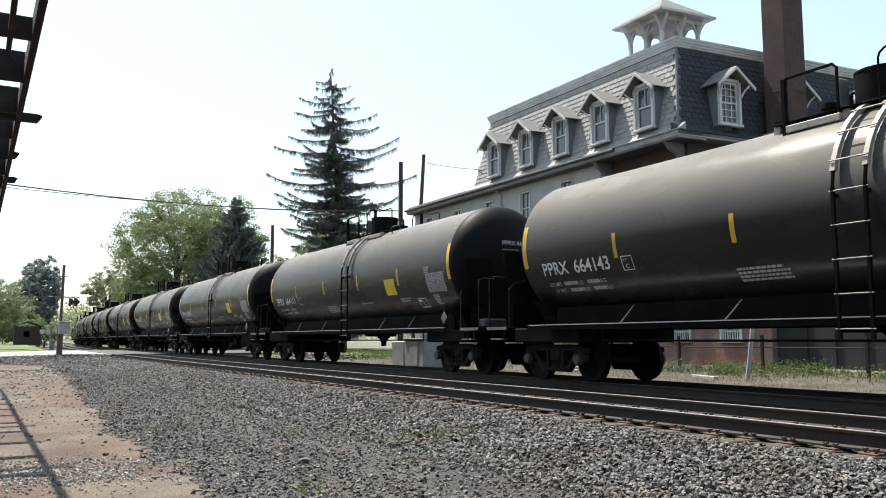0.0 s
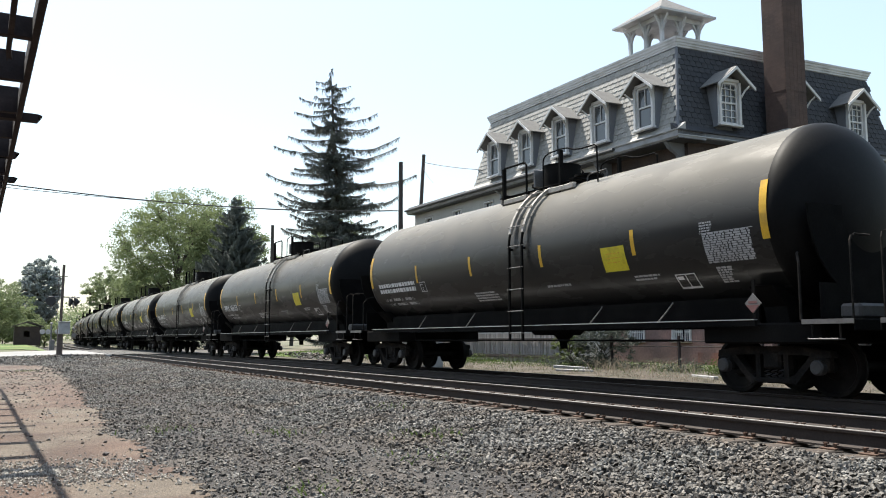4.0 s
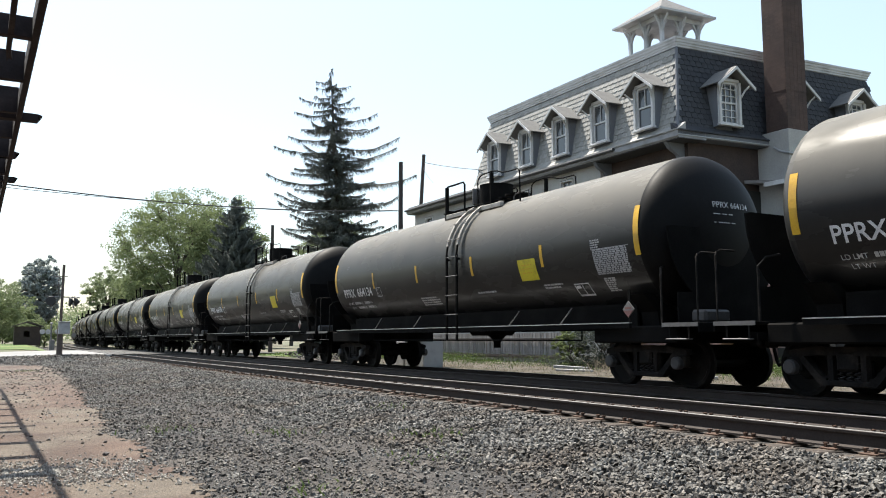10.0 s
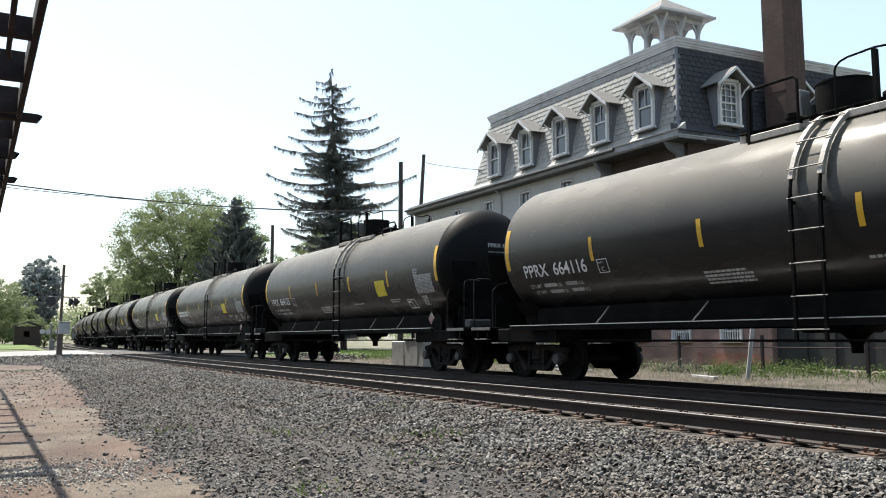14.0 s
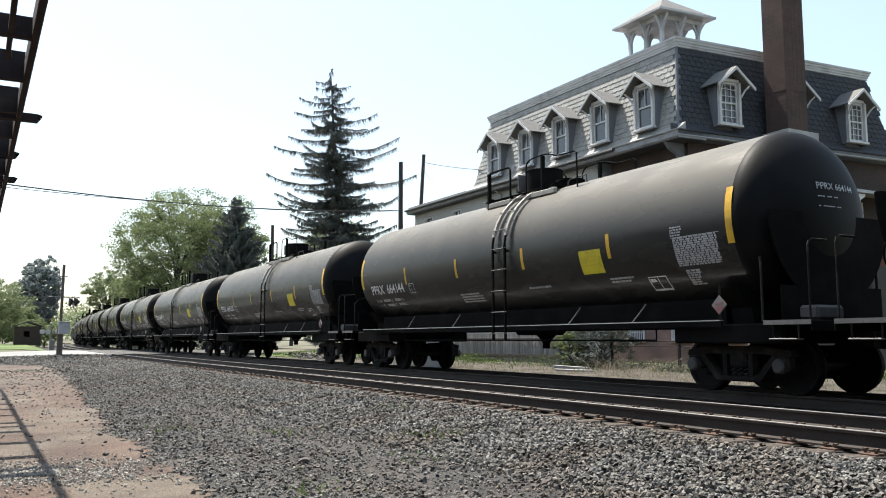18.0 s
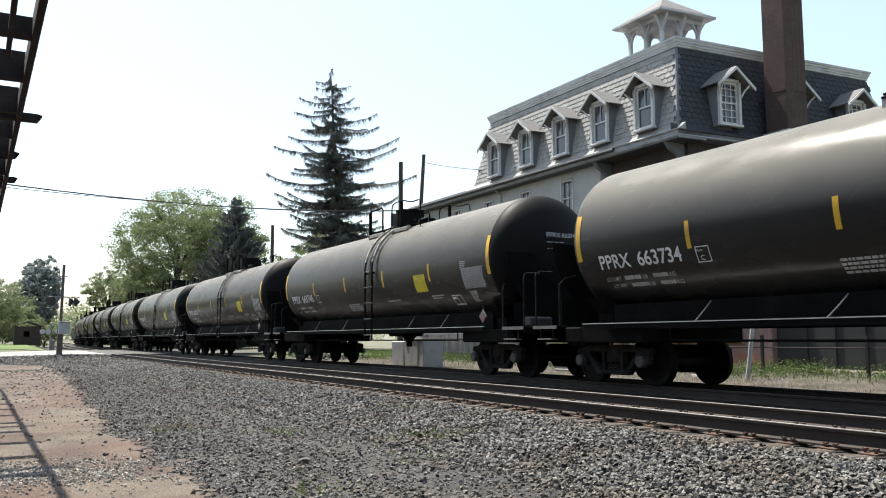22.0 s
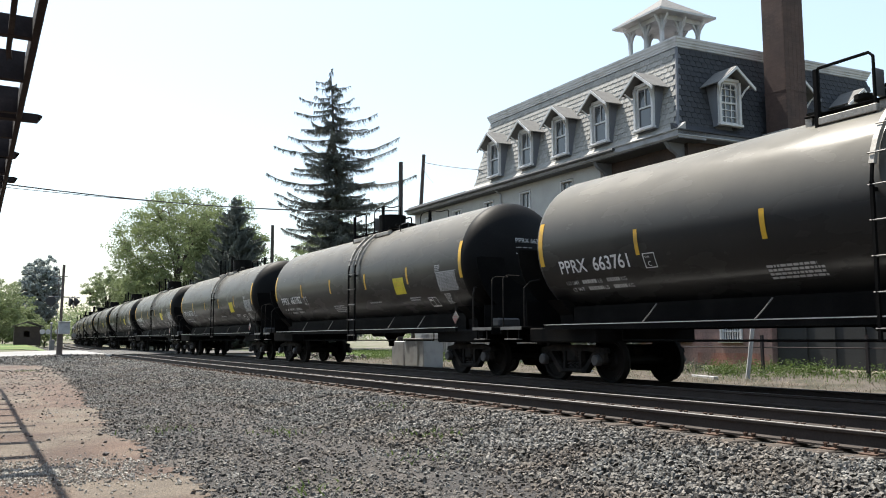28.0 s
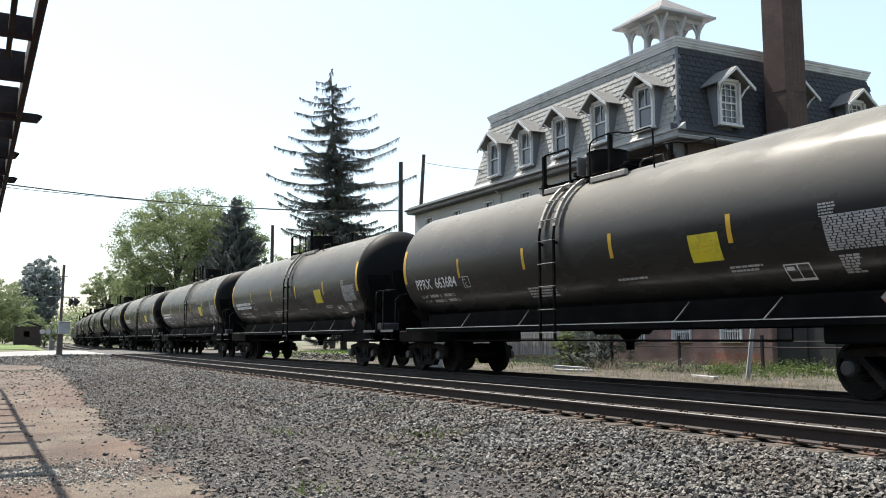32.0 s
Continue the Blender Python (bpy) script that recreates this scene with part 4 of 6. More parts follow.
def wall_with_holes(u0, u1, z0, z1, holes, axis, a, b):
    """A wall slab from a to b on an axis, with rectangular openings (u0, u1, z0, z1)."""
    w = Build()
    us = sorted({u0, u1, *[h[0] for h in holes], *[h[1] for h in holes]})
    zs = sorted({z0, z1, *[h[2] for h in holes], *[h[3] for h in holes]})
    for i in range(len(us) - 1):
        j = 0
        while j < len(zs) - 1:
            um, zm = (us[i] + us[i + 1]) / 2, (zs[j] + zs[j + 1]) / 2
            if any(h[0] < um < h[1] and h[2] < zm < h[3] for h in holes):
                j += 1
                continue
            k = j
            while k + 1 < len(zs) - 1 and not any(h[0] < um < h[1] and h[2] < (zs[k + 1] + zs[k + 2]) / 2 < h[3] for h in holes):
                k += 1
            w.prism([(us[i], zs[j]), (us[i + 1], zs[j]), (us[i + 1], zs[k + 1]), (us[i], zs[k + 1])], axis, a, b)
            j = k + 1
    # one body: shared corners become one vertex
    first, order, kept = {}, [], []
    for p in w.v:
        key = tuple(round(c, 4) for c in p)
        if key not in first:
            first[key] = len(kept)
            kept.append(p)
        order.append(first[key])
    w.v, w.f = kept, [tuple(order[q] for q in f) for f in w.f]
    return w


def window_parts(parent, m, w, h, name="window", bars_x=1, bars_z=1, curtain=False, trim=0.09):
    """A sash window in its own space: width along x, outside towards -y, sill at z = 0."""
    f = Build()
    for sx in (-1, 1):
        f.rbox((sx * (w / 2 + trim / 2), -0.03, h / 2), (trim, 0.12, h + 2 * trim), 0.01)
    f.rbox((0, -0.03, h + trim / 2), (w, 0.12, trim), 0.01)
    f.rbox((0, -0.06, -trim / 2), (w + 2.6 * trim, 0.2, trim), 0.012)
    win = part(name, f, TRIM, parent, "white-painted window frame with sill", at=m)
    s = Build()
    for k in range(1, bars_x + 1):
        s.box((-w / 2 + w * k / (bars_x + 1), 0.02, h / 2), (0.028, 0.03, h))
    for k in range(1, bars_z + 1):
        s.box((0, 0.018, h * k / (bars_z + 1)), (w, 0.03, 0.028))
    s.box((0, 0.01, h / 2), (w, 0.045, 0.05))
    for sx in (-1, 1):
        s.box((sx * (w / 2 - 0.02), 0.015, h / 2), (0.04, 0.04, h))
    part("sash", s, TRIM, win)
    part("pane", Build().box((0, 0.045, h / 2), (w, 0.008, h)), GLASS, win)
    if curtain:
        part("curtain", Build().box((-0.1 * w, 0.075, h * 0.62), (w * 0.7, 0.01, h * 0.7)), CURTAIN, win)
    return win


FACE_X = Matrix.Rotation(radians(-90), 4, "Z")       # a window that looks towards -x
# lower walls: grey stucco along the tracks, brick round the corner
holes_x = [(y - 0.45, y + 0.45, 6.0, 7.45) for y in (6.85, 9.85, 12.85, 15.85, 18.85)] + [(y - 0.45, y + 0.45, 2.6, 4.2) for y in (6.85, 9.85, 12.85, 15.85, 18.85)]
part("wall", wall_with_holes(4.7, WING, -0.5, 7.85, holes_x, "x", 0.5, 0.85), STUCCO, house, "grey painted masonry wall")
for y0, y1, z0, z1 in holes_x:
    window_parts(house, Matrix.Translation((0.56, (y0 + y1) / 2, z0)) @ FACE_X, 0.72, z1 - z0 - 0.1, trim=0.07, bars_x=1, bars_z=1)
part("wall", wall_with_holes(0.5, 4.7, -0.5, 4.0, [], "x", 0.9, 1.2), BRICKWALL, house, "red brick wall by the corner")
# upper brickwork darkened by colour where the eaves shade it
part("wall", wall_with_holes(0.5, 4.7, 4.0, 7.75, [(1.6, 2.5, 4.4, 6.2)], "x", 0.9, 1.2), SHADEBRICK, house, "brick wall painted darker for the shade under the eaves")
holes_y = [(2.0, 2.9, 4.4, 6.2), (8.6, 9.5, 4.4, 6.2)]
part("wall", wall_with_holes(1.2, WID - 0.5, -0.5, 4.0, [], "y", 0.503, 0.8), BRICKWALL, house, "red brick end wall")
part("wall", wall_with_holes(1.2, WID - 0.5, 4.0, 7.78, holes_y, "y", 0.503, 0.8), SHADEBRICK, house, "brick end wall painted darker for the shade under the eaves")
for x0, x1, z0, z1 in holes_y:
    window_parts(house, Matrix.Translation(((x0 + x1) / 2, 0.56, z0)), 0.72, z1 - z0 - 0.1, trim=0.07, bars_x=5 if z0 < 2 else 1, bars_z=0 if z0 < 2 else 2)
window_parts(house, Matrix.Translation((0.96, 2.05, 4.4)) @ FACE_X, 0.72, 1.7, trim=0.07, bars_x=1, bars_z=2)
part("wall", Build().box(((WID - 0.35), 10.4, 3.7), (0.3, 19.8, 8.24)).box((5.9, WING - 0.2, 3.7), (10.3, 0.3, 8.24)), BRICKWALL, house, "plain rear brick walls")
part("floor", Build().box((6, 10.4, 3.6), (9.9, 18.8, 0.2)), DARKIN, house)

# eaves: soffit, fascia and gutter
e = Build().prism([(-0.02, 7.99), (-0.02, 7.80), (0.04, 7.75), (1.25, 7.75), (1.25, 7.99)], "y", 0.0, WING)
part("eaves_box", e, FASCIA, house, "grey boxed eaves above the tracks")
# dark board that paints the shadow beneath the eaves
part("soffit", Build().box((0.64, WING / 2, 7.735), (1.16, WING, 0.024)), DARKGUTTER, house, "soffit painted dark for the shadow under the eaves")
e = Build().prism([(0.0, 7.985), (0.0, 7.86), (0.05, 7.79), (1.2, 7.79), (1.2, 7.985)], "x", 0.02, WID - 0.05)
part("eaves_box", e, GREYSIDING, house, "dark grey boxed eaves of the end wall")
part("eaves_moulding", Build().prism([(-0.03, 7.86), (-0.03, 7.83), (0.02, 7.80), (0.05, 7.86)], "x", 0.0, WID - 0.05), GUTTER, house, "thin dull moulding under the end eaves")
part("gutter", Build().tube([(-0.08, 3.2, 7.93), (-0.08, WING, 7.93)], 0.066, 8), DARKGUTTER, house, "dark metal gutter", True)
part("downpipe", Build().tube([(-0.04, 11.7, 7.93), (0.2, 11.7, 7.7), (0.42, 11.7, 7.55), (0.42, 11.7, 0.1)], 0.05, 8), GUTTER, house, "pale downpipe", True)
for y in (4.6, 0.75):
    br = Build()
    br.prism([(0.12, 7.73), (0.9, 7.73), (0.9, 6.95), (0.78, 7.0), (0.62, 7.32), (0.3, 7.5)], "y", y - 0.08, y + 0.08)
    part("bracket", br, GREYSIDING, house, "dark curved timber eaves bracket")
part("roof", Build().prism([(0.1, 8.03), (WID, 8.03), (WID, 8.1), (0.1, 8.12)], "y", LEN + 0.2, WING), ROOFGREY, house, "low roof of the rear wing")

# mansard body
SLOPE = 0.638
core = Build()
b0, b1 = 0.24, 0.24 + SLOPE
core.add([(b0, b0, EAVE), (WID - b0, b0, EAVE), (WID - b0, LEN - b0, EAVE), (b0, LEN - b0, EAVE),
          (b1, b1, TOP), (WID - b1, b1, TOP), (WID - b1, LEN - b1, TOP), (b1, LEN - b1, TOP)],
         [(0, 1, 5, 4), (1, 2, 6, 5), (2, 3, 7, 6), (3, 0, 4, 7), (4, 5, 6, 7), (3, 2, 1, 0)])
part("mansard_core", core, GREYSIDING, house, "smooth grey boarding under the slates")
sk = Build().prism([(-0.07, 8.03), (-0.07, 7.995), (0.30, 7.995), (0.31, 8.30), (0.10, 8.12)], "y", -0.05, LEN)
part("skirt", sk, SLATEBULK, house, "flared foot of the slate roof")
# end-wall foot in the darker slate that carries the shade
sk = Build().prism([(-0.06, 8.034), (-0.06, 7.992), (0.30, 7.992), (0.31, 8.30), (0.10, 8.122)], "x", -0.02, WID - 0.1)
part("skirt", sk, SHADED_SLATE, house, "flared foot of the slate roof")
co = Build()
c0 = b1 - 0.02
rings = [(TOP - 0.02, 0.0), (TOP - 0.02, 0.03), (TOP + 0.06, 0.03), (TOP + 0.06, 0.055), (TOP + 0.15, 0.06), (TOP + 0.15, 0.09), (TOP + 0.25, 0.10), (TOP + 0.25, 0.125), (TOP + 0.33, 0.13)]
cv, cf = [], [(3, 2, 1, 0), tuple(range(4 * len(rings) - 4, 4 * len(rings)))]
for j, (z, d) in enumerate(rings):
    o = c0 - d
    cv += [(o, o, z), (WID - o, o, z), (WID - o, LEN - o, z), (o, LEN - o, z)]
    if j:
        cf += [(4 * j - 4 + q, 4 * j - 4 + (q + 1) % 4, 4 * j + (q + 1) % 4, 4 * j + q) for q in range(4)]
co.add(cv, cf)
part("cornice", co, CORNICE, house, "moulded white-grey roof cornice")
part("roof", Build().box((WID / 2, LEN / 2, TOP + 0.345), (WID - 1.8, LEN - 1.8, 0.05)), ROOFGREY, house, "flat roof deck")

# slates: rows on the track side, the rest joined
face_h = TOP - 0.1 - (EAVE + 0.2)
rows_n, step = 15, face_h / 15
tilt = math.atan2(SLOPE, TOP - EAVE)


def slate_shape(w, h, cut):
    return [(-w / 2, h), (-w / 2, cut), (-w / 2 + cut, 0), (w / 2 - cut, 0), (w / 2, cut), (w / 2, h)]


def slate_build(w):
    return Build().prism(slate_shape(w - 0.012, step * 1.25, 0.035), "x", -0.014, 0.0)


SW = 0.27
DORMERS = (1.75, 4.22, 6.72, 9.20, 11.75)
slate_mesh = slate_build(SW).mesh("slate", SLATE)
left = Build()
made = 0
for r in range(rows_n):
    z = EAVE + 0.2 + r * step
    x = 0.24 + (z - EAVE) * math.tan(tilt) - 0.024
    off = (r % 2) * SW / 2
    for k in range(56):
        y = 0.32 + (z - EAVE) * math.tan(tilt) + off + SW * (k + 0.5) - 0.05
        if y > LEN - 0.3 - (z - EAVE) * math.tan(tilt) or any(abs(y - d) < 0.42 and z < 9.95 for d in DORMERS):
            continue
        m = Matrix.Translation((x, y, z)) @ Matrix.Rotation(tilt + 0.09, 4, "Y")
        if y < 7.2 and made < 300:
            part("slate", slate_mesh, None, house, at=m)
            made += 1
        else:
            src = slate_build(SW)
            left.add([m @ Vector(q) for q in src.v], src.f)
tagged(part("slate_cladding", left, SLATEBULK, house, "rows of grey slates with cut corners"), kind="stuff")
END_DORMERS = (2.42, 5.62, 8.82)
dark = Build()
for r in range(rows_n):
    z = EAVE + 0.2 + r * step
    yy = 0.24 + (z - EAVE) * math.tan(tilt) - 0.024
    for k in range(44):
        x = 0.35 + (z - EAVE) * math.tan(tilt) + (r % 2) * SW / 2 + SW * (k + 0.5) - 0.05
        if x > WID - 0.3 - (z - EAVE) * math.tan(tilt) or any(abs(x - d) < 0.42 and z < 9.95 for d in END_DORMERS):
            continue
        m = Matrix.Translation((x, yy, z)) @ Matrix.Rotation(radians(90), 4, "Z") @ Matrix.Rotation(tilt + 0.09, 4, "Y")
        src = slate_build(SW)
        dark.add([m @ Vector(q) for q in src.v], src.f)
tagged(part("slate_cladding", dark, SHADED_SLATE, house, "end-wall slates painted darker as the shaded side"), kind="stuff")
# hips
hp = Build()
hp.tube([(b0 + 0.0, b0 + 0.0, EAVE + 0.1), (b1 + 0.0, b1 + 0.0, TOP - 0.03)], 0.055, 6)
part("hip", hp, GREYSIDING, house)


def dormer(m, paned):
    """A gabled dormer in its own space: looks to -y, its window's foot at z = 0."""
    w, h = 0.78, 1.52
    body = Build()
    for sx in (-1, 1):
        body.prism([(0.0, -0.12), (0.55, -0.12), (0.95, 1.40), (0.0, 1.40)], "x", sx * 0.50 - 0.04, sx * 0.50 + 0.04)
    body.prism([(-0.54, 1.38), (0.54, 1.38), (0.0, 1.92)], "y", 0.02, 0.12)
    d = part("dormer", body, GREYSIDING, house, "gabled dormer with grey cheeks and white window", at=m)
    rf = Build()
    for sx in (-1, 1):
        rf.slab([(0, -0.40, 2.02), (0, 1.1, 2.02), (sx * 0.84, 1.1, 1.34), (sx * 0.84, -0.40, 1.34)] if sx < 0 else
                [(0, 1.1, 2.02), (0, -0.40, 2.02), (sx * 0.84, -0.40, 1.34), (sx * 0.84, 1.1, 1.34)], 0.04)
    part("dormer_roof", rf, SHINGLE, d, "weathered pale shingle gable")
    bb = Build()
    for sx in (-1, 1):
        bb.prism([(0, 2.0), (0, 1.89), (sx * 0.86, 1.19), (sx * 0.86, 1.30)], "y", -0.44, -0.39)
        bb.tube([(sx * 0.5, -0.1, 1.0), (sx * 0.55, -0.24, 1.22), (sx * 0.62, -0.38, 1.36)], 0.035, 5)
        bb.box((sx * 0.455, -0.03, h / 2 - 0.04), (0.10, 0.14, h + 0.1))
    part("bargeboard", bb, TRIM, d, "white carved bargeboard and brackets")
    f = Build()
    f.rbox((0, -0.03, h + 0.06), (w + 0.1, 0.12, 0.12), 0.012).rbox((0, -0.06, -0.06), (w + 0.30, 0.17, 0.08), 0.012)
    f.prism([(-w / 2, h), (-w / 2, h - 0.26), (-w / 2 + 0.1, h - 0.08), (w / 2 - 0.1, h - 0.08), (w / 2, h - 0.26), (w / 2, h)], "y", -0.02, 0.02)
    part("window_frame", f, TRIM, d)
    s = Build()
    s.box((0, 0.01, h * 0.5), (w, 0.05, 0.06)).box((0, 0.015, 0.03), (w, 0.05, 0.06))
    for sx in (-1, 1):
        s.box((sx * (w / 2 - 0.025), 0.015, h / 2), (0.05, 0.05, h))
    nb = 2 if paned else 1
    for k in range(1, nb + 1):
        if paned or k == 1:
            s.box((-w / 2 + w * k / (nb + 1), 0.02, h / 2 if paned else h * 0.75), (0.03, 0.03, h if paned else h * 0.5))
    if paned:
        for k in (1, 2, 4, 5):
            s.box((0, 0.018, h * k / 6), (w, 0.03, 0.028))
    part("sash", s, TRIM, d)
    part("pane", Build().box((0, 0.05, h * 0.25), (w, 0.008, h * 0.5)), GLASS, d)
    part("pane", Build().box((0, 0.052, h * 0.75), (w, 0.008, h * 0.5)), GLASS, d)
    if not paned:
        part("blind", Build().box((0.05, 0.085, h * 0.45), (w * 0.75, 0.01, h * 0.85)), CURTAIN, d, "pale blind behind the glass")
    return d


for y in DORMERS:
    dormer(Matrix.Translation((0.17, y, 8.46)) @ FACE_X, False)
for x in END_DORMERS:
    dormer(Matrix.Translation((x, 0.10, 8.47)), True)

# cupola on the roof
CX, CY, CW, CZ = 21.24 - HX, 21.68 - HY, 2.57, 12.93
cup = part("cupola", Build().rbox((CX + CW / 2, CY + CW / 2, 11.52), (1.9, 1.9, 0.16), 0.02), CORNICE, house, "open white timber belvedere with hipped roof")
ap = (CX + CW / 2, CY + CW / 2, 13.92)
q = [(CX, CY), (CX + CW, CY), (CX + CW, CY + CW), (CX, CY + CW)]
rf = Build().add([(x, y, CZ) for x, y in q] + [ap], [(0, 1, 4), (1, 2, 4), (2, 3, 4), (3, 0, 4), (3, 2, 1, 0)])
part("cupola_roof", rf, SHINGLE, cup, "pale shingled hipped roof")
rf = Build().box((CX + CW / 2, CY + CW / 2, CZ - 0.04), (CW + 0.05, CW + 0.05, 0.08)).box((CX + CW / 2, CY + CW / 2, CZ - 0.16), (1.85, 1.85, 0.2))
part("cupola_cornice", rf, CORNICE, cup)
for ix, iy in ((0, 0), (1, 0), (2, 0), (0, 1), (2, 1), (0, 2), (1, 2), (2, 2)):
    x, y = CX + 0.44 + ix * (CW - 0.88) / 2, CY + 0.44 + iy * (CW - 0.88) / 2
    po = Build().rbox((x, y, 12.1), (0.13, 0.13, 1.4), 0.015)
    for dx, dy in ((1, 0), (-1, 0), (0, 1), (0, -1)):
        po.tube([(x + dx * 0.05, y + dy * 0.05, 12.25), (x + dx * 0.12, y + dy * 0.12, 12.5), (x + dx * 0.32, y + dy * 0.32, 12.8)], 0.045, 5)
    part("cupola_post", po, CORNICE, cup, "turned post with curved brackets")



def skew_house(ob, above):
    """Shears the building along the tracks, so that its end wall fits the camera's view."""
    s = Matrix.Identity(4)
    s[1][0] = -SKEW
    for o in ob.children:
        m = above @ o.matrix_basis
        if o.data.users > 1:
            o.matrix_basis = Matrix.Translation((0, -SKEW * o.matrix_basis.translation.x, 0)) @ o.matrix_basis
        else:
            o.data.transform(m.inverted() @ s @ m)
        skew_house(o, m)


skew_house(house, Matrix.Identity(4))

# chimney, coursed in brick
chim = thing("chimney_stack", "tall sooty red brick chimney beside the end wall", "chimney", at=pose(25.38, 19.7, 0))
part("shaft", Build().box((0, 0, 11.6), (1.08, 0.92, 7.0)), CHIMBRICK, chim, "sooty brickwork")
part("base", Build().rbox((0.26, 0.30, 3.9), (1.66, 1.58, 8.8), 0.02), STUCCO, chim, "grey rendered chimney base")
part("pipe", Build().tube([(-0.64, 0.1, 7.7), (-0.66, -0.2, 7.5), (-0.64, -0.52, 7.4), (-0.3, -0.54, 7.35), (-0.28, -0.54, 6.4)], 0.04, 8), GUTTER, chim, "bent pale pipe", True)
cr = Build()
rb = random.Random(9)
for k in range(150):
    z = 8.36 + 0.075 * k
    if z > 15.0:
        break
    for j in range(5):
        d = 0.004 + rb.uniform(0, 0.002)
        x0 = -0.54 + 0.212 * j + (k % 2) * 0.02
        cr.box((x0 + 0.1, -0.46 - d / 2, z), (0.2, d, 0.064))
        y0 = -0.46 + 0.19 * j + (k % 2) * 0.05
        if y0 < 0.3:
            cr.box((-0.54 - d / 2, y0 + 0.09, z), (d, 0.18, 0.064))
CHB = mat("chimney_course", (0.0736, 0.0472, 0.04), 0.92, vary=0.2, scale=2, piece="island", second=(0.0544, 0.0368, 0.0328), amount=0.5, second_scale=0.9, piece_span=(0.9, 1.1))
tagged(part("bricks", cr, CHB, chim, "dark red bricks in courses"), kind="stuff")
part("band", Build().box((0, 0, 9.75), (1.12, 0.96, 0.05)), CHIMBRICK, chim)

# a low porch along the end wall, right of the corner
porch = thing("porch", "grey rendered lean-to porch with white bracketed eaves", "porch", at=pose(24.1, 18.75, 0))
part("roof", Build().prism([(0.0, 6.22), (0.0, 6.30), (2.16, 6.62), (2.16, 6.5)], "x", 0.0, 7.4), ROOFGREY, porch, "flat grey porch roof")
# one fascia in two tones: shaded front and lit end put into colour
part("fascia", Build().rbox((3.7, -0.02, 6.24), (7.4, 0.05, 0.12), 0.01), GUTTER, porch, "front eaves board painted greyer as its shaded face")
part("fascia", Build().rbox((-0.03, 0.5, 6.27), (0.05, 1.0, 0.16), 0.01), TRIM, porch, "end board painted whiter as its lit face")
part("wall", Build().box((3.7, 1.95, 2.85), (7.4, 0.36, 6.7)), SHADEBOARD, porch, "porch wall painted dark for the shade under its roof")
for x in (0.4, 3.8, 7.2):
    part("post", Build().rbox((x, 0.12, 2.85), (0.16, 0.16, 6.7), 0.012), DARKWOOD, porch, "dark timber porch post")
    part("bracket", Build().prism([(0.2, 6.16), (0.62, 6.16), (0.56, 6.05), (0.34, 5.94), (0.26, 5.7), (0.2, 5.66)], "y", 0.06, 0.16), TRIM, porch, "white curved bracket", at=pose(x - 0.12, 0, 0))

# ---------------------------------------------------------------- station canopy overhead
canopy = thing("station_canopy", "bare dark timber frame of an old station canopy", "canopy", at=pose(0, 0, -0.36))
Z0 = 3.96
part("edge_beam", Build().rbox((0.365, 12, Z0 + 0.11), (0.065, 30, 0.22), 0.008), DARKWOOD, canopy, "dark painted edge beam")
part("purlin", Build().rbox((-2.4, 12, Z0 + 0.36), (0.10, 30, 0.14), 0.01), DARKWOOD, canopy)
for k in range(16):
    hr = 0.31 if k > 3 else 0.19
    part("rafter", Build().box((-1.65, 3.93 + 1.43 * k, Z0 + 0.005 + hr / 2), (3.98, 0.10, hr)), DARKWOOD, canopy)
for y, tip in ((11.42, 0.58), (13.9, 0.43), (16.1, 0.50)):
    b = Build().box((tip / 2 - 0.1, y, Z0 + 0.05), (tip + 0.2, 0.14, 0.09))
    b.prism([(tip, Z0 + 0.095), (tip + 0.05, Z0 + 0.08), (tip - 0.03, Z0 + 0.05), (tip + 0.02, Z0 + 0.03), (tip, Z0 + 0.005)], "y", y - 0.06, y + 0.06)
    part("broken_lath", b, DARKWOOD, canopy, "splintered grey board end")
part("lath", Build().prism([(0.14, 5.2), (0.19, 5.2), (0.185, 8.75), (0.205, 8.95), (0.17, 8.9), (0.16, 9.05), (0.14, 8.7)], "z", Z0 + 0.01, Z0 + 0.055), DARKWOOD, canopy, "splintered lath")
for y in (-2.0, 8.0, 18.0, 26.5):
    part("post", Build().rbox((-3.3, y, Z0 / 2), (0.2, 0.2, Z0), 0.02), DARKWOOD, canopy)

# ---------------------------------------------------------------- unseen station house behind the canopy, added to darken reflections
depot = thing("station_house", "unseen brick station house added to darken reflections on the tanks", "station", at=pose(-3.9, 6, -0.4), kind="structure")
part("wall", Build().box((-0.2, 0, 2.6), (0.4, 44, 5.2)).box((-7.8, 0, 2.6), (0.4, 44, 5.2)).box((-4, -21.8, 2.6), (7.2, 0.4, 5.2)).box((-4, 21.8, 2.6), (7.2, 0.4, 5.2)), BRICKWALL, depot, "dark brick walls")
part("roof", Build().prism([(0.6, 5.2), (0.6, 5.35), (-4, 8.2), (-8.6, 5.35), (-8.6, 5.2)], "y", -22.6, 22.6), ROOFGREY, depot, "pitched grey roof")

# ---------------------------------------------------------------- stones of the ballast and the yard
rng = np.random.default_rng(5)


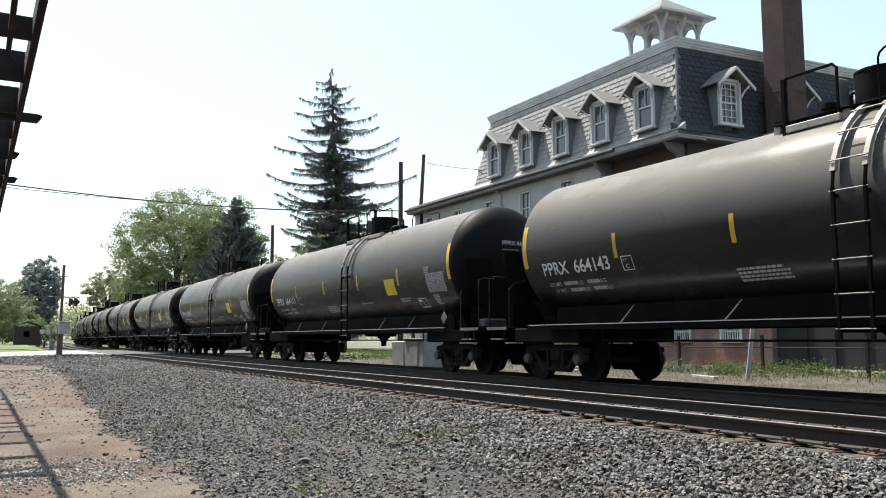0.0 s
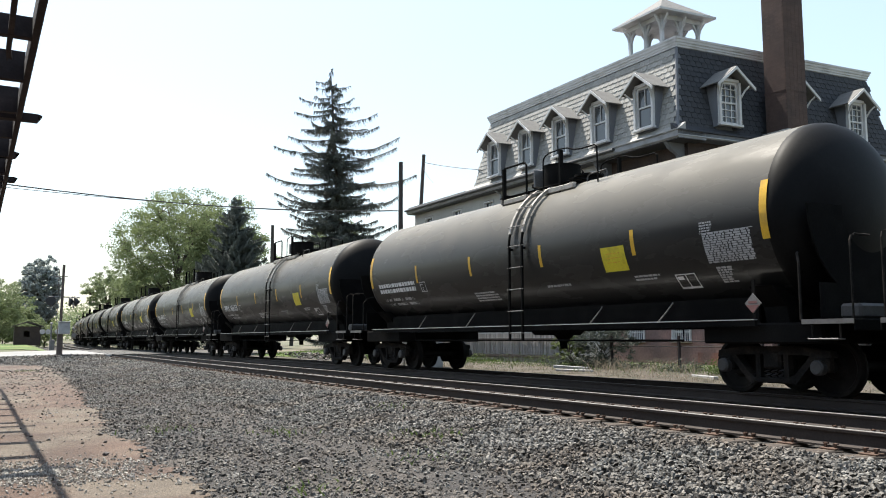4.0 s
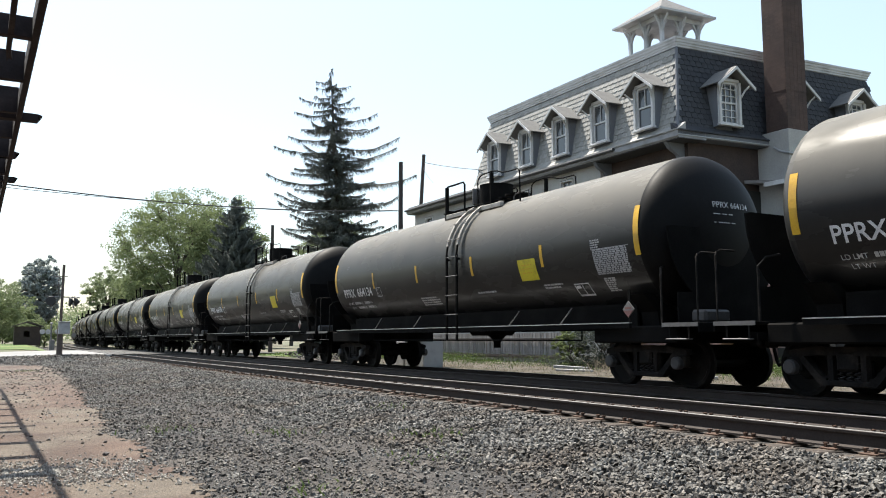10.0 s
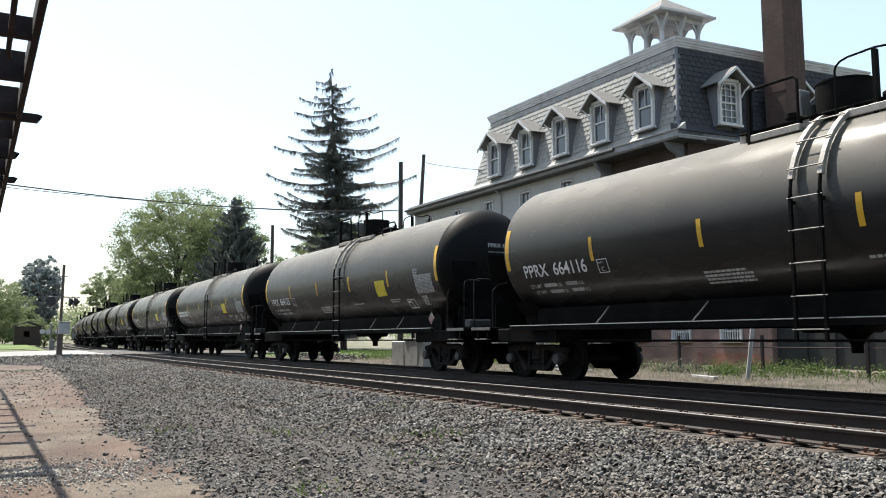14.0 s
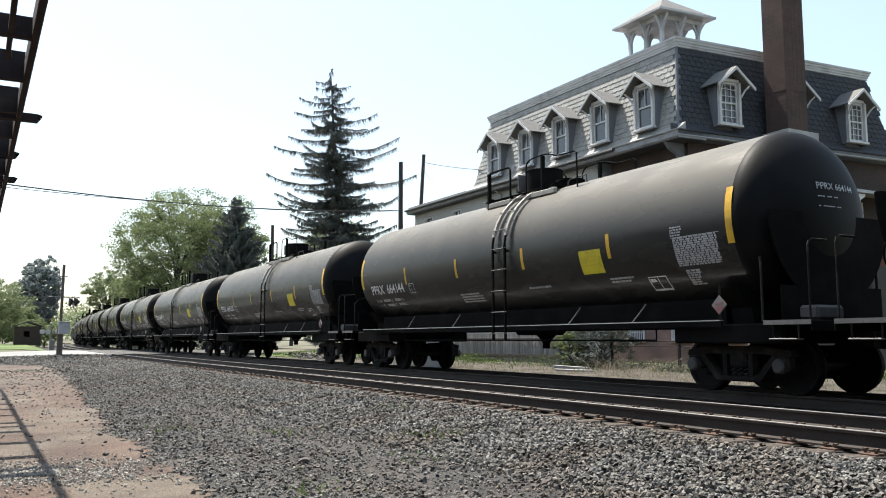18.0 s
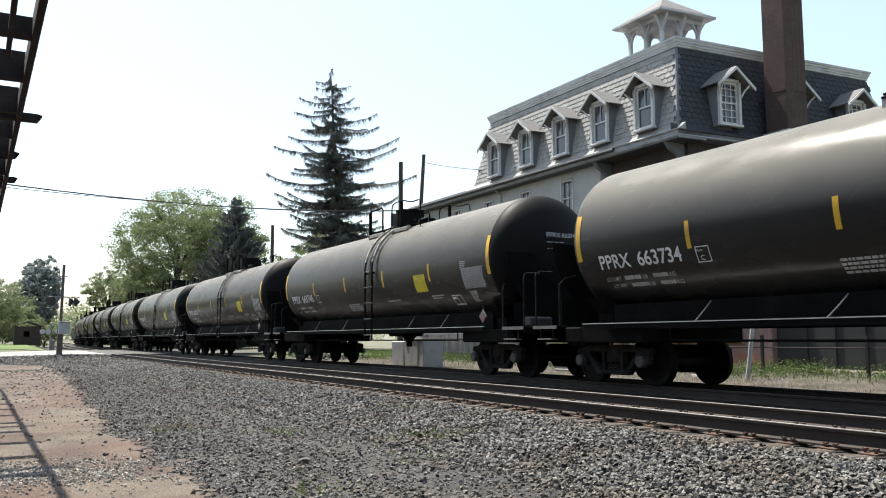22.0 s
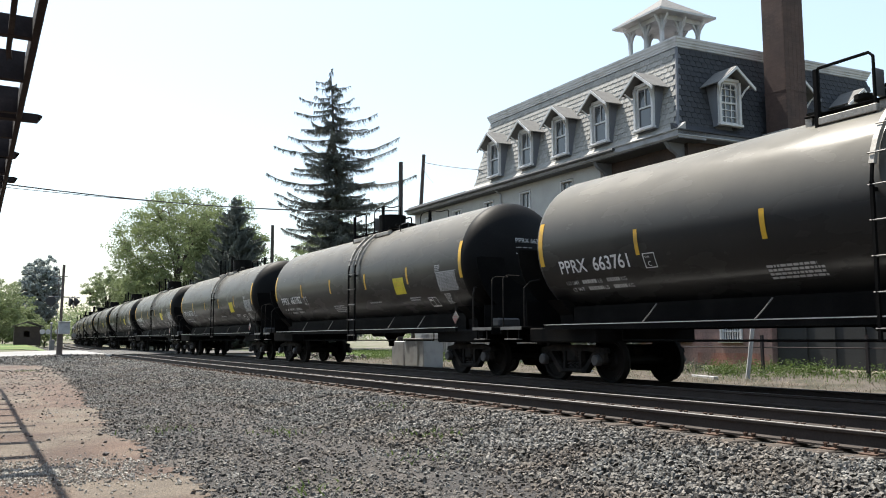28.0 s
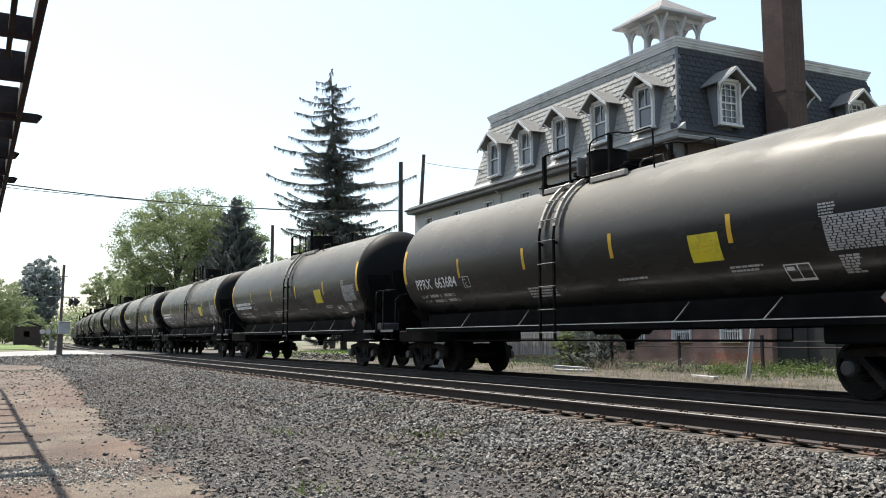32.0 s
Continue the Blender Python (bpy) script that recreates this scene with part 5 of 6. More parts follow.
def stone_shapes(n):
    """Broken stones: two uneven six-sided rings."""
    out = []
    ang = np.arange(6) * math.pi / 3
    for _ in range(n):
        lo, hi = ang + rng.uniform(-0.3, 0.3, 6), ang + rng.uniform(-0.35, 0.35, 6)
        r0, r1 = rng.uniform(0.78, 1.05, 6), rng.uniform(0.40, 0.80, 6)
        v = np.concatenate([np.stack([np.cos(lo) * r0, np.sin(lo) * r0, rng.uniform(-0.75, -0.25, 6)], -1),
                            np.stack([np.cos(hi) * r1, np.sin(hi) * r1, rng.uniform(0.45, 1.0, 6)], -1)])
        out.append(v * np.array([1.0, rng.uniform(0.6, 0.9), rng.uniform(0.45, 0.75)]))
    return np.array(out)


# eight faces: a stone shows no underside
STONE_FACES = np.array([[6, 7, 8, 9], [6, 9, 10, 11]] + [[i, (i + 1) % 6, 6 + (i + 1) % 6, 6 + i] for i in range(6)])


def stones(name, x, y, z, size, material, label, category):
    n = len(x)
    sh = stone_shapes(60)[rng.integers(0, 60, n)] * (size / 2)[:, None, None]
    q = rng.normal(0, 1, (n, 4)) + np.array([2.2, 0, 0, 0])
    q[:, 3] += rng.normal(0, 3, n)
    q /= np.linalg.norm(q, axis=1)[:, None]
    w, a, b, c = q.T
    rot = np.stack([1 - 2 * (b * b + c * c), 2 * (a * b - c * w), 2 * (a * c + b * w),
                    2 * (a * b + c * w), 1 - 2 * (a * a + c * c), 2 * (b * c - a * w),
                    2 * (a * c - b * w), 2 * (b * c + a * w), 1 - 2 * (a * a + b * b)], -1).reshape(n, 3, 3)
    v = (np.einsum("nij,nkj->nki", rot, sh) + np.stack([x, y, z], -1)[:, None]).reshape(-1, 3)
    f = (STONE_FACES[None] + 12 * np.arange(n)[:, None, None]).reshape(-1, 4)
    return tagged(new(name, bulk(name, v, f, material)), label, category, kind="stuff")


def bed_z(x):
    return np.interp(x - FAR_X, [-7.9, -7.1, -5.5, -5.15, -2.4, -1.9, -1.35, 1.35, 1.8, 3.1], [-0.60, -0.36, -0.235, -0.225, -0.225, -0.26, -0.225, -0.225, -0.235, -0.55])


def scatter(n, x0, x1, y0, y1, power):
    """More points near the camera: y grows faster towards the far end."""
    u = rng.uniform(0, 1, n)
    y = y0 + (y1 - y0) * u ** power
    return rng.uniform(x0, x1, n), y


x, y = scatter(70000, 4.4, 7.40, 1.2, 42, 1.8)
z = np.maximum(bed_z(x), ground_z(x, y) + 0.02)
size = (0.030 + 0.045 * rng.uniform(0, 1, len(x)) ** 1.5) * (1 + 0.014 * y)
z = z - 0.035 * np.clip((x - 7.0) / 0.3, 0, 1)
stones("ballast_stones", x, y, z + size * 0.10 + rng.uniform(-0.02, 0.03, len(x)), size, STONE, "loose angular grey ballast stones", "ballast")
x, y = scatter(9000, 8.95, 11.2, 2, 46, 1.6)
size = rng.uniform(0.04, 0.08, len(x))
STONEDARK = mat("track_stone", (0.075, 0.069, 0.064), 0.95, vary=0.2, scale=8, piece="island")
stones("ballast_stones", x, y, bed_z(x) + size * 0.05, size, STONEDARK, "dark ballast stones between the tracks", "ballast")
x, y = scatter(5500, 7.7, 9.0, 2, 40, 1.6)
size = rng.uniform(0.04, 0.08, len(x))
stones("ballast_stones", x, y, bed_z(x) - 0.01, size, STONEDARK, "dark ballast stones between the near rails", "ballast")
x, y = scatter(66000, 0.3, 5.4, 3.4, 40, 2.0)
keep = x > platform_edge(y) - 0.02 + rng.normal(0, 0.10, len(x)) - (0.5 + 0.05 * y) * (rng.uniform(0, 1, len(x)) < 0.03 + 0.006 * np.clip(y - 10, 0, 30))
x, y = x[keep], y[keep]
lane = np.exp(-((x - 3.9 + 0.02 * y) / 0.55) ** 2)
keep = rng.uniform(0, 1, len(x)) > 0.45 * lane
x, y = x[keep], y[keep]
size = (0.016 + 0.045 * rng.uniform(0, 1, len(x)) ** 2) * (1 + 0.014 * y)
stones("gravel_stones", x, y, ground_z(x, y) + 0.02 + size * 0.15, size, STONE, "small loose gravel over the yard", "gravel")
x, y = rng.uniform(-2, 7.4, 15000), 36 + 21 * rng.uniform(0, 1, 15000) ** 0.9
verge_z = -0.40 + (road_z(x, 57.1) + 0.39) * np.clip((y - 51.5) / 5.58, 0, 1) ** 1.4
keep = (x > platform_edge(y) - 0.25 * (y > 44) * (y - 44) + rng.normal(0, 0.35, len(x)))
x, y, verge_z = x[keep], y[keep], verge_z[keep]
size = 0.05 + 0.13 * rng.uniform(0, 1, len(x)) ** 2
stones("gravel_stones", x, y, np.maximum(np.maximum(verge_z, ground_z(x, y)), bed_z(x - 0.14)) + 0.03, size, STONE, "loose gravel up to the edge of the road", "gravel")
x, y = scatter(9000, -0.6, 2.6, 4.5, 40, 1.7)
keep = rng.uniform(0, 1, len(x)) < 0.22 + 0.25 * np.sin(x * 2.3 + y) * np.sin(y * 1.1)
x, y = x[keep], y[keep]
size = 0.006 + 0.024 * rng.uniform(0, 1, len(x)) ** 2
stones("grit", x, y, ground_z(x, y) + 0.028 + size * 0.1, size, PALE, "grit scattered over the worn platform", "gravel")
x = rng.uniform(-0.6, 1.65, 5600)
y = 9.05 - 0.15 * x + rng.normal(0, 0.50, 5600)
keep = rng.uniform(0, 1, len(x)) < np.clip(1.25 - 0.55 * x + 0.35 * np.sin(x * 7) * np.sin(y * 6), 0.08, 1)
x, y = x[keep], y[keep]
size = 0.01 + 0.032 * rng.uniform(0, 1, len(x)) ** 1.6
stones("grit", x, y, ground_z(x, y) + 0.03 + size * 0.1, size, PALE, "pale gravel band across the platform", "gravel")
# a few dark clods
rk = random.Random(12)
for x, y, s in ((3.05, 8.35, 0.12), (3.55, 8.8, 0.06), (1.55, 12.1, 0.07), (1.35, 10.0, 0.07), (1.15, 9.7, 0.05), (1.5, 11.2, 0.05), (5.4, 31.0, 0.3)):
    bm = bmesh.new()
    bmesh.ops.create_icosphere(bm, subdivisions=2, radius=s / 2)
    for w in bm.verts:
        w.co *= rk.uniform(0.75, 1.15)
        w.co.z *= 0.6
    ob = part("clod", Build().take(bm), BEDDARK, at=pose(x, y, float(ground_z(x, y)) + 0.03 + s * 0.2, 0, 0, rk.uniform(0, 360)))
    tagged(ob, "dark lump of earth lying on the gravel", "clod", "dark clods")


# ---------------------------------------------------------------- grass, weeds and stalks
def blades(name, x, y, z, h, w, lean, material, label, category):
    n = len(x)
    a = rng.uniform(0, 6.283, n)
    dx, dy = np.cos(a), np.sin(a)
    lx, ly = rng.normal(0, 1, n) * lean * h, rng.normal(0, 1, n) * lean * h
    p0 = np.stack([x - dx * w / 2, y - dy * w / 2, z], -1)
    p1 = np.stack([x + dx * w / 2, y + dy * w / 2, z], -1)
    m0 = np.stack([x - dx * w * 0.4 + lx * 0.35, y - dy * w * 0.4 + ly * 0.35, z + h * 0.6], -1)
    m1 = np.stack([x + dx * w * 0.4 + lx * 0.35, y + dy * w * 0.4 + ly * 0.35, z + h * 0.6], -1)
    t0 = np.stack([x + lx - dx * 0.1 * w, y + ly - dy * 0.1 * w, z + h], -1)
    t1 = np.stack([x + lx + dx * 0.1 * w, y + ly + dy * 0.1 * w, z + h], -1)
    v = np.stack([p0, p1, m0, m1, t0, t1], 1).reshape(-1, 3)
    i = 6 * np.arange(n)[:, None]
    f = np.concatenate([i + np.array([[0, 1, 3, 2]]), i + np.array([[2, 3, 5, 4]])])
    return tagged(new(name, bulk(name, v, f, material)), label, category, kind="stuff")


def leafy(n_clump, x0, x1, y0, y1, seed):
    """Middles of low leafy plants, gathered in patches."""
    q = np.random.default_rng(seed)
    cx, cy = q.uniform(x0, x1, n_clump * 3), q.uniform(y0, y1, n_clump * 3)
    d = np.sin(cx * 2.7 + 1.3 * cy) * np.sin(cy * 1.9 - cx) + 0.6 * np.sin(cy * 0.8 + 1)
    keep = np.argsort(-d + q.normal(0, 0.45, len(d)))[:n_clump]
    return cx[keep], cy[keep]


# thin grass on the strip, leafy weeds nearer the wall, straw in tangles
n = 16000
x, y = rng.uniform(16.9, 20.4, n), rng.uniform(8, 42, n)
keep = rng.uniform(0, 1, n) < np.clip((x - 17.0 - 0.8 * wob(y, 0.8)) / 2.2, 0.02, 0.9) * (0.55 + 0.45 * np.sin(y * 1.1) * np.sin(x * 1.7 + 1))
x, y = x[keep], y[keep]
blades("weeds", x, y, ground_z(x, y), rng.uniform(0.04, 0.20, len(x)), 0.022, 0.5, GRASS, "rough green weeds along the building's foot", "weeds")
n = 9000
x, y = 16.0 + rng.gamma(2.2, 0.55, n), rng.uniform(8, 40, n)
keep = rng.uniform(0, 1, n) < 0.5 + 0.5 * np.sin(x * 3 + y * 0.9) * np.sin(y * 1.3)
x, y = x[keep], y[keep]
blades("dry_grass", x, y, ground_z(x, y) + 0.03, rng.uniform(0.02, 0.13, len(x)), 0.014, 1.1, STRAW, "short bleached dry grass on the sandy strip", "grass")
n = 260
k = rng.integers(0, 6, n)
x = np.array([17.9, 18.3, 18.5, 18.0, 18.6, 18.3])[k] + rng.normal(0, 0.28, n)
y = np.array([20.3, 19.3, 21.4, 21.2, 16.6, 18.2])[k] + rng.normal(0, 0.34, n)
blades("dry_stalks", x, y, ground_z(x, y), rng.uniform(0.15, 0.5, n), 0.016, 0.8, STRAW, "tangle of pale dry stalks and dead weeds", "weeds")
n = 15000
x, y = rng.uniform(17, 40, n), rng.uniform(42, 57, n)
blades("lawn_grass", x, y, ground_z(x, y) + 0.04, rng.uniform(0.05, 0.13, n), 0.03, 0.4, GRASS, "short lawn grass", "grass")
for cx, cy, k in ((3.7, 11.2, 40), (5.2, 9.6, 60), (4.4, 8.1, 40), (2.6, 6.9, 40), (2.4, 12.3, 30), (6.2, 12.8, 30), (2.0, 38, 80)):
    x, y = cx + rng.normal(0, 0.22, k), cy + rng.normal(0, 0.3, k)
    z = np.maximum(bed_z(x), ground_z(x, y)) + 0.01
    blades("weed_tuft", x, y, z, rng.uniform(0.03, 0.09, k), 0.02, 0.7, GRASS, "small green weeds sprouting in the gravel", "weeds")

# ---------------------------------------------------------------- trees
def leaf_quads(centres, spread, count, size, r, flat=1.0):
    """Small leaf blades round many centres."""
    c = np.repeat(centres, count, 0)
    n = len(c)
    g = r.normal(0, 1, (n, 3))
    g *= (2.1 * r.uniform(0, 1, n) ** 0.42 / np.linalg.norm(g, axis=1))[:, None]
    p = c + g * np.repeat(spread, count)[:, None] * np.array([1, 1, flat])
    d = r.normal(0, 1, (n, 3))
    d /= np.linalg.norm(d, axis=1)[:, None]
    e = np.cross(d, r.normal(0, 1, (n, 3)))
    e /= np.linalg.norm(e, axis=1)[:, None] + 1e-9
    s = (size * r.uniform(0.6, 1.3, n))[:, None]
    v = np.stack([p - d * s, p + d * s * 0.1 + e * s * 0.85, p + d * s], 1).reshape(-1, 3)
    f = np.arange(3 * n).reshape(n, 3)
    return v, f


def weed_bed(n_clump, x0, x1, y0, y1, tall, seed, material, label):
    """Low leafy plants, a heap of small leaves each."""
    q = np.random.default_rng(seed)
    cx, cy = leafy(n_clump, x0, x1, y0, y1, seed)
    h = tall * q.uniform(0.4, 1.0, n_clump)
    c = np.stack([cx, cy, ground_z(cx, cy) + h * 0.5], -1)
    v, f = leaf_quads(c, h * 0.42, 46, 0.032, q, 0.9)
    v[:, 2] = np.maximum(v[:, 2], ground_z(v[:, 0], v[:, 1]))
    tagged(new("leafy_weeds", bulk("leafy_weeds", v, f, material)), label, "weeds", kind="stuff")


weed_bed(170, 18.0, 19.6, 9.0, 17.0, 0.40, 5, GRASS, "bright green leafy weeds before the brick wall")
weed_bed(120, 18.2, 19.6, 18.0, 25.5, 0.40, 6, LEAFDARK, "dull green weeds among dry stalks")
weed_bed(160, 18.0, 20.0, 25.0, 42.0, 0.45, 7, GRASS, "green weeds along the board fence")


def scrub(n_clump, y0, y1, seed, label):
    """Dark undergrowth added along the railway to darken the view under the far cars."""
    q = np.random.default_rng(seed)
    cy = q.uniform(y0, y1, n_clump)
    cx = track_x(cy) + q.uniform(4.2, 8.0, n_clump)
    h = q.uniform(0.6, 1.9, n_clump)
    v, f = leaf_quads(np.stack([cx, cy, ground_z(cx, cy) + h * 0.5], -1), h * 0.45, 60, 0.11, q, 0.9)
    v[:, 2] = np.maximum(v[:, 2], ground_z(v[:, 0], v[:, 1]))
    tagged(new("undergrowth", bulk("undergrowth", v, f, LEAFDARK)), label, "undergrowth", kind="stuff")


scrub(420, 82.0, 215.0, 61, "dark undergrowth added to darken the view under the train")


def broad_tree(x, y, height, width, seed, leaf, label, n_clump=150, per=26, size=0.16, gz=None, low=0.25):
    """A tapered trunk with forking limbs and an uneven crown of small leaves."""
    r = np.random.default_rng(seed)
    z = float(ground_z(x, y)) - 0.1 if gz is None else gz
    t = thing("tree", label, "tree", "broadleaf trees", at=pose(x, y, z))
    wood = Build()
    trunk = [Vector((0, 0, 0)), Vector((0.1, 0.0, height * 0.18)), Vector((0.0, 0.15, height * 0.36)), Vector((0.1, 0.1, height * 0.62))]
    wood.tube(trunk, height * 0.022, 9, True, height * 0.008)
    tips = []
    half = height * (1 - low) / 2
    for k in range(15):
        a = 2.4 * k + r.uniform(-0.3, 0.3)
        base = Vector((0.05, 0.08, height * (0.14 + 0.36 * k / 15)))
        # tips reach nearly to the crown's skin, low limbs outwards and high ones upwards
        lift = -0.15 + 1.05 * k / 15 + r.uniform(-0.12, 0.12)
        out = width / 2 * math.sqrt(max(0.06, 1 - lift * lift)) * r.uniform(0.72, 0.9)
        p2 = Vector((math.cos(a) * out, math.sin(a) * out, height * low + half + lift * half * 0.86))
        p1 = base.lerp(p2, 0.5) + Vector((0, 0, height * 0.03))
        wood.tube([base, base.lerp(p1, 0.5) + Vector((0, 0, height * 0.008)), p1, p2], height * 0.0085, 6, True, height * 0.002)
        tips += [p1, p2]
        for q in range(4):
            f0 = r.uniform(0.35, 0.85)
            st = p1.lerp(p2, f0)
            d = Vector((r.normal(), r.normal(), abs(r.normal()) * 0.8)).normalized() * width * r.uniform(0.08, 0.17)
            wood.tube([st, st + d], height * 0.0035, 5, True, height * 0.0012)
            tips.append(st + d)
    part("trunk", wood, BARK, t, "grey-brown trunk and limbs", True)
    c = r.normal(0, 1, (n_clump, 3))
    c /= np.linalg.norm(c, axis=1)[:, None]
    c *= r.uniform(0.35, 1.0, n_clump)[:, None] ** 0.6
    lump = 1 + 0.10 * np.sin(c[:, 0] * 5 + seed) * np.cos(c[:, 1] * 4 - seed) + 0.06 * np.sin(c[:, 2] * 9)
    c *= lump[:, None]
    c = c * np.array([width / 2, width / 2, half]) + np.array([0, 0, height * low + half])
    c = np.concatenate([c, np.array([tuple(q) for q in tips])])
    sp = r.uniform(0.018, 0.036, len(c)) * width
    v, f = leaf_quads(c, sp, per, size, r, 0.7)
    keep = v[f].mean(1)[:, 2] > height * low * 0.55
    me = bulk("crown", v, f[keep], leaf)
    ob = part("crown", me, None, t, "airy crown of small spring leaves")
    ob["kind"] = "stuff"
    return t


def spruce(x, y, height, width, seed, label, layers=17, gap=1.0, droop=True, leaf=None, first=0.10, lean=0.0, boughs=()):
    """A spruce: straight trunk, whorls of upswept boughs with hanging twigs."""
    r = np.random.default_rng(seed)
    z = float(ground_z(x, y)) - 0.1
    t = thing("spruce_tree", label, "tree", "conifers", at=pose(x, y, z))
    wood = Build().tube([(0, 0, 0), (lean * 0.35, 0, height * 0.4), (lean * 0.78, 0.05, height * 0.8), (lean, 0, height)], height * 0.013, 8, True, 0.02)
    vs, fs, n = [], [], 0
    todo = []
    for side, drop, reach in boughs:
        # side: +1 or -1 across the line of sight; the bough lifts its tip
        a = SIDEWAYS + (0 if side > 0 else math.pi) + r.uniform(-0.25, 0.25)
        todo.append((height - drop - 0.10 * reach, a, reach, r.uniform(0.10, 0.24)))
    for k in range(layers):
        u = first + (0.985 - first) * (k / (layers - 1)) ** 0.92
        dz = height * (1 - u)
        reach = (width / 2 * (1 - math.exp(-dz / 5.5)) + 0.1) if droop else width / 2 * (1 - u) ** 0.85 + 0.2
        m = (17 if u < 0.5 else 12 if u < 0.7 else 7) if droop else 9
        for j in range(m):
            a = 6.283 * j / m + k * 1.1 + r.uniform(-0.35, 0.35)
            L = reach * (r.uniform(0.25, 0.98) if droop else r.uniform(0.8, 1.08))
            todo.append((height * u + r.uniform(-1.0, 0.7), a, L, r.uniform(-0.1, 0.2) if droop else 0.26))
    for zb, a, L, lift in todo:
        dz = height - zb
        sag = L * r.uniform(0.06, 0.14)
        off = lean * zb / height
        pts = []
        for i in range(9):
            q = i / 8
            pts.append(Vector((off + math.cos(a) * L * q, math.sin(a) * L * q, zb - sag * math.sin(q * 2.6) + L * lift * q ** 1.7 + r.normal() * 0.035 * q)))
        wood.tube(pts, 0.04 * (0.5 + L / 7), 5, False, 0.010)
        cnt = int((48 if droop else 40) * L * gap * (0.8 + dz / 16))
        reach_side = 0.21 if droop else 0.32
        for q in r.uniform(0.06, 1.0, cnt):
            i = min(int(q * 8), 7)
            base = pts[i].lerp(pts[i + 1], q * 8 - i)
            side = Vector((-math.sin(a), math.cos(a), 0))
            for w in range(2):
                wd = (reach_side * L * (1.05 - q) + 0.10) * r.uniform(0.1, 1.0) * (1 if w else -1)
                tip = base + side * wd + Vector((math.cos(a), math.sin(a), 0)) * (abs(wd) * 0.5 + 0.04) + Vector((0, 0, 0.04 - r.uniform(0.0, 0.75) * (1.15 - 0.6 * q)))
                d = (tip - base)
                e = d.cross(Vector((r.normal(), r.normal(), r.normal()))).normalized() * (0.014 + 0.015 * r.uniform() + (0.0 if droop else 0.012))
                vs += [base - e, base + e, tip]
                fs.append((n, n + 1, n + 2))
                n += 3
    part("trunk", wood, BARK, t, "dark straight trunk and boughs")
    ob = part("crown", bulk("crown", np.array([tuple(q) for q in vs]), np.array(fs), leaf or NEEDLE), None, t, "layered boughs with hanging dark needles")
    ob["kind"] = "stuff"
    return t


SIDEWAYS = math.atan2(-0.49, 0.872)
BOUGHS = [(-1, 0.6, 1.3), (-1, 2.1, 2.6), (-1, 3.0, 3.2), (-1, 5.0, 3.6), (-1, 5.9, 4.7), (-1, 8.2, 5.5), (-1, 9.6, 4.9), (-1, 10.6, 4.6), (-1, 12.4, 4.6),
          (1, 1.0, 1.5), (1, 2.3, 1.8), (1, 3.4, 3.5), (1, 4.2, 3.6), (1, 5.4, 5.1), (1, 6.6, 5.0), (1, 8.0, 6.3), (1, 10.2, 4.8), (1, 12.2, 4.6)]
spruce(24.95, 60.0, 21.9, 9.5, 3, "tall dark spruce with open drooping boughs behind the train", layers=30, lean=-1.35, boughs=BOUGHS)
spruce(21.75, 80.0, 14.5, 12.5, 8, "dense dark conifer beside the broadleaf trees", layers=36, gap=3.2, droop=False, leaf=CONIFER)
broad_tree(23.0, 112.0, 20.6, 16.4, 21, LEAF, "large fresh-green broadleaf tree behind the train", 760, 78, 0.15, low=0.12)
broad_tree(30.0, 116.0, 20.6, 13.0, 22, LEAF, "fresh-green broadleaf tree in spring leaf", 480, 90, 0.14, low=0.2)
broad_tree(19.8, 118.0, 11.5, 8.0, 23, LEAFPALE, "small pale green tree by the railway", 190, 70, 0.12)
broad_tree(21.0, 128.0, 10.5, 8.0, 31, LEAFPALE, "small pale green tree by the railway", 160, 60, 0.12)
broad_tree(25.0, 190.0, 17.0, 10.5, 34, LEAFPALE, "pale green tree further along the railway", 240, 70, 0.17)
broad_tree(30.0, 75.0, 12.5, 9.0, 24, LEAF, "green broadleaf tree behind the spruce", 180, 60, 0.12)
broad_tree(9.3, 150.0, 14.3, 6.6, 25, LEAFHAZE, "dense full tree beyond the crossing with haze painted into its leaves", 480, 90, 0.16)
broad_tree(1.8, 112.0, 8.0, 9.0, 26, LEAFPALE, "bushy green tree beyond the road", 200, 70, 0.12, low=0.08)
broad_tree(-4.0, 108.0, 8.0, 9.0, 27, LEAFPALE, "bushy green tree beyond the road", 150, 60, 0.12, low=0.08)
broad_tree(5.6, 128.0, 5.6, 6.0, 28, LEAFPALE, "low pale green bush beyond the road", 140, 60, 0.12, low=0.05)
for x, y, h, w, sd in ((6.6, 119.0, 3.4, 5.0, 51), (3.2, 116.0, 3.0, 5.5, 52), (9.4, 138.0, 3.6, 5.5, 53), (-1.5, 113.0, 3.2, 6.0, 54)):
    broad_tree(x, y, h, w, sd, LEAFPALE, "low green bush beyond the lawn", 90, 40, 0.12, low=0.03)
broad_tree(33.0, 58.0, 8.0, 7.0, 29, LEAF, "green tree behind the lawn", 90, 26, 0.16)
broad_tree(26.5, 68.0, 7.0, 7.0, 33, LEAFDARK, "dark bush behind the lawn", 140, 60, 0.12, low=0.05)
broad_tree(18.9, 22.4, 1.9, 2.4, 30, LEAFDARK, "dark green bush against the brick wall", 90, 46, 0.04, low=0.02)
broad_tree(18.4, 23.6, 1.6, 1.3, 32, LEAF, "small green bush beside the fence", 40, 40, 0.045, low=0.02)

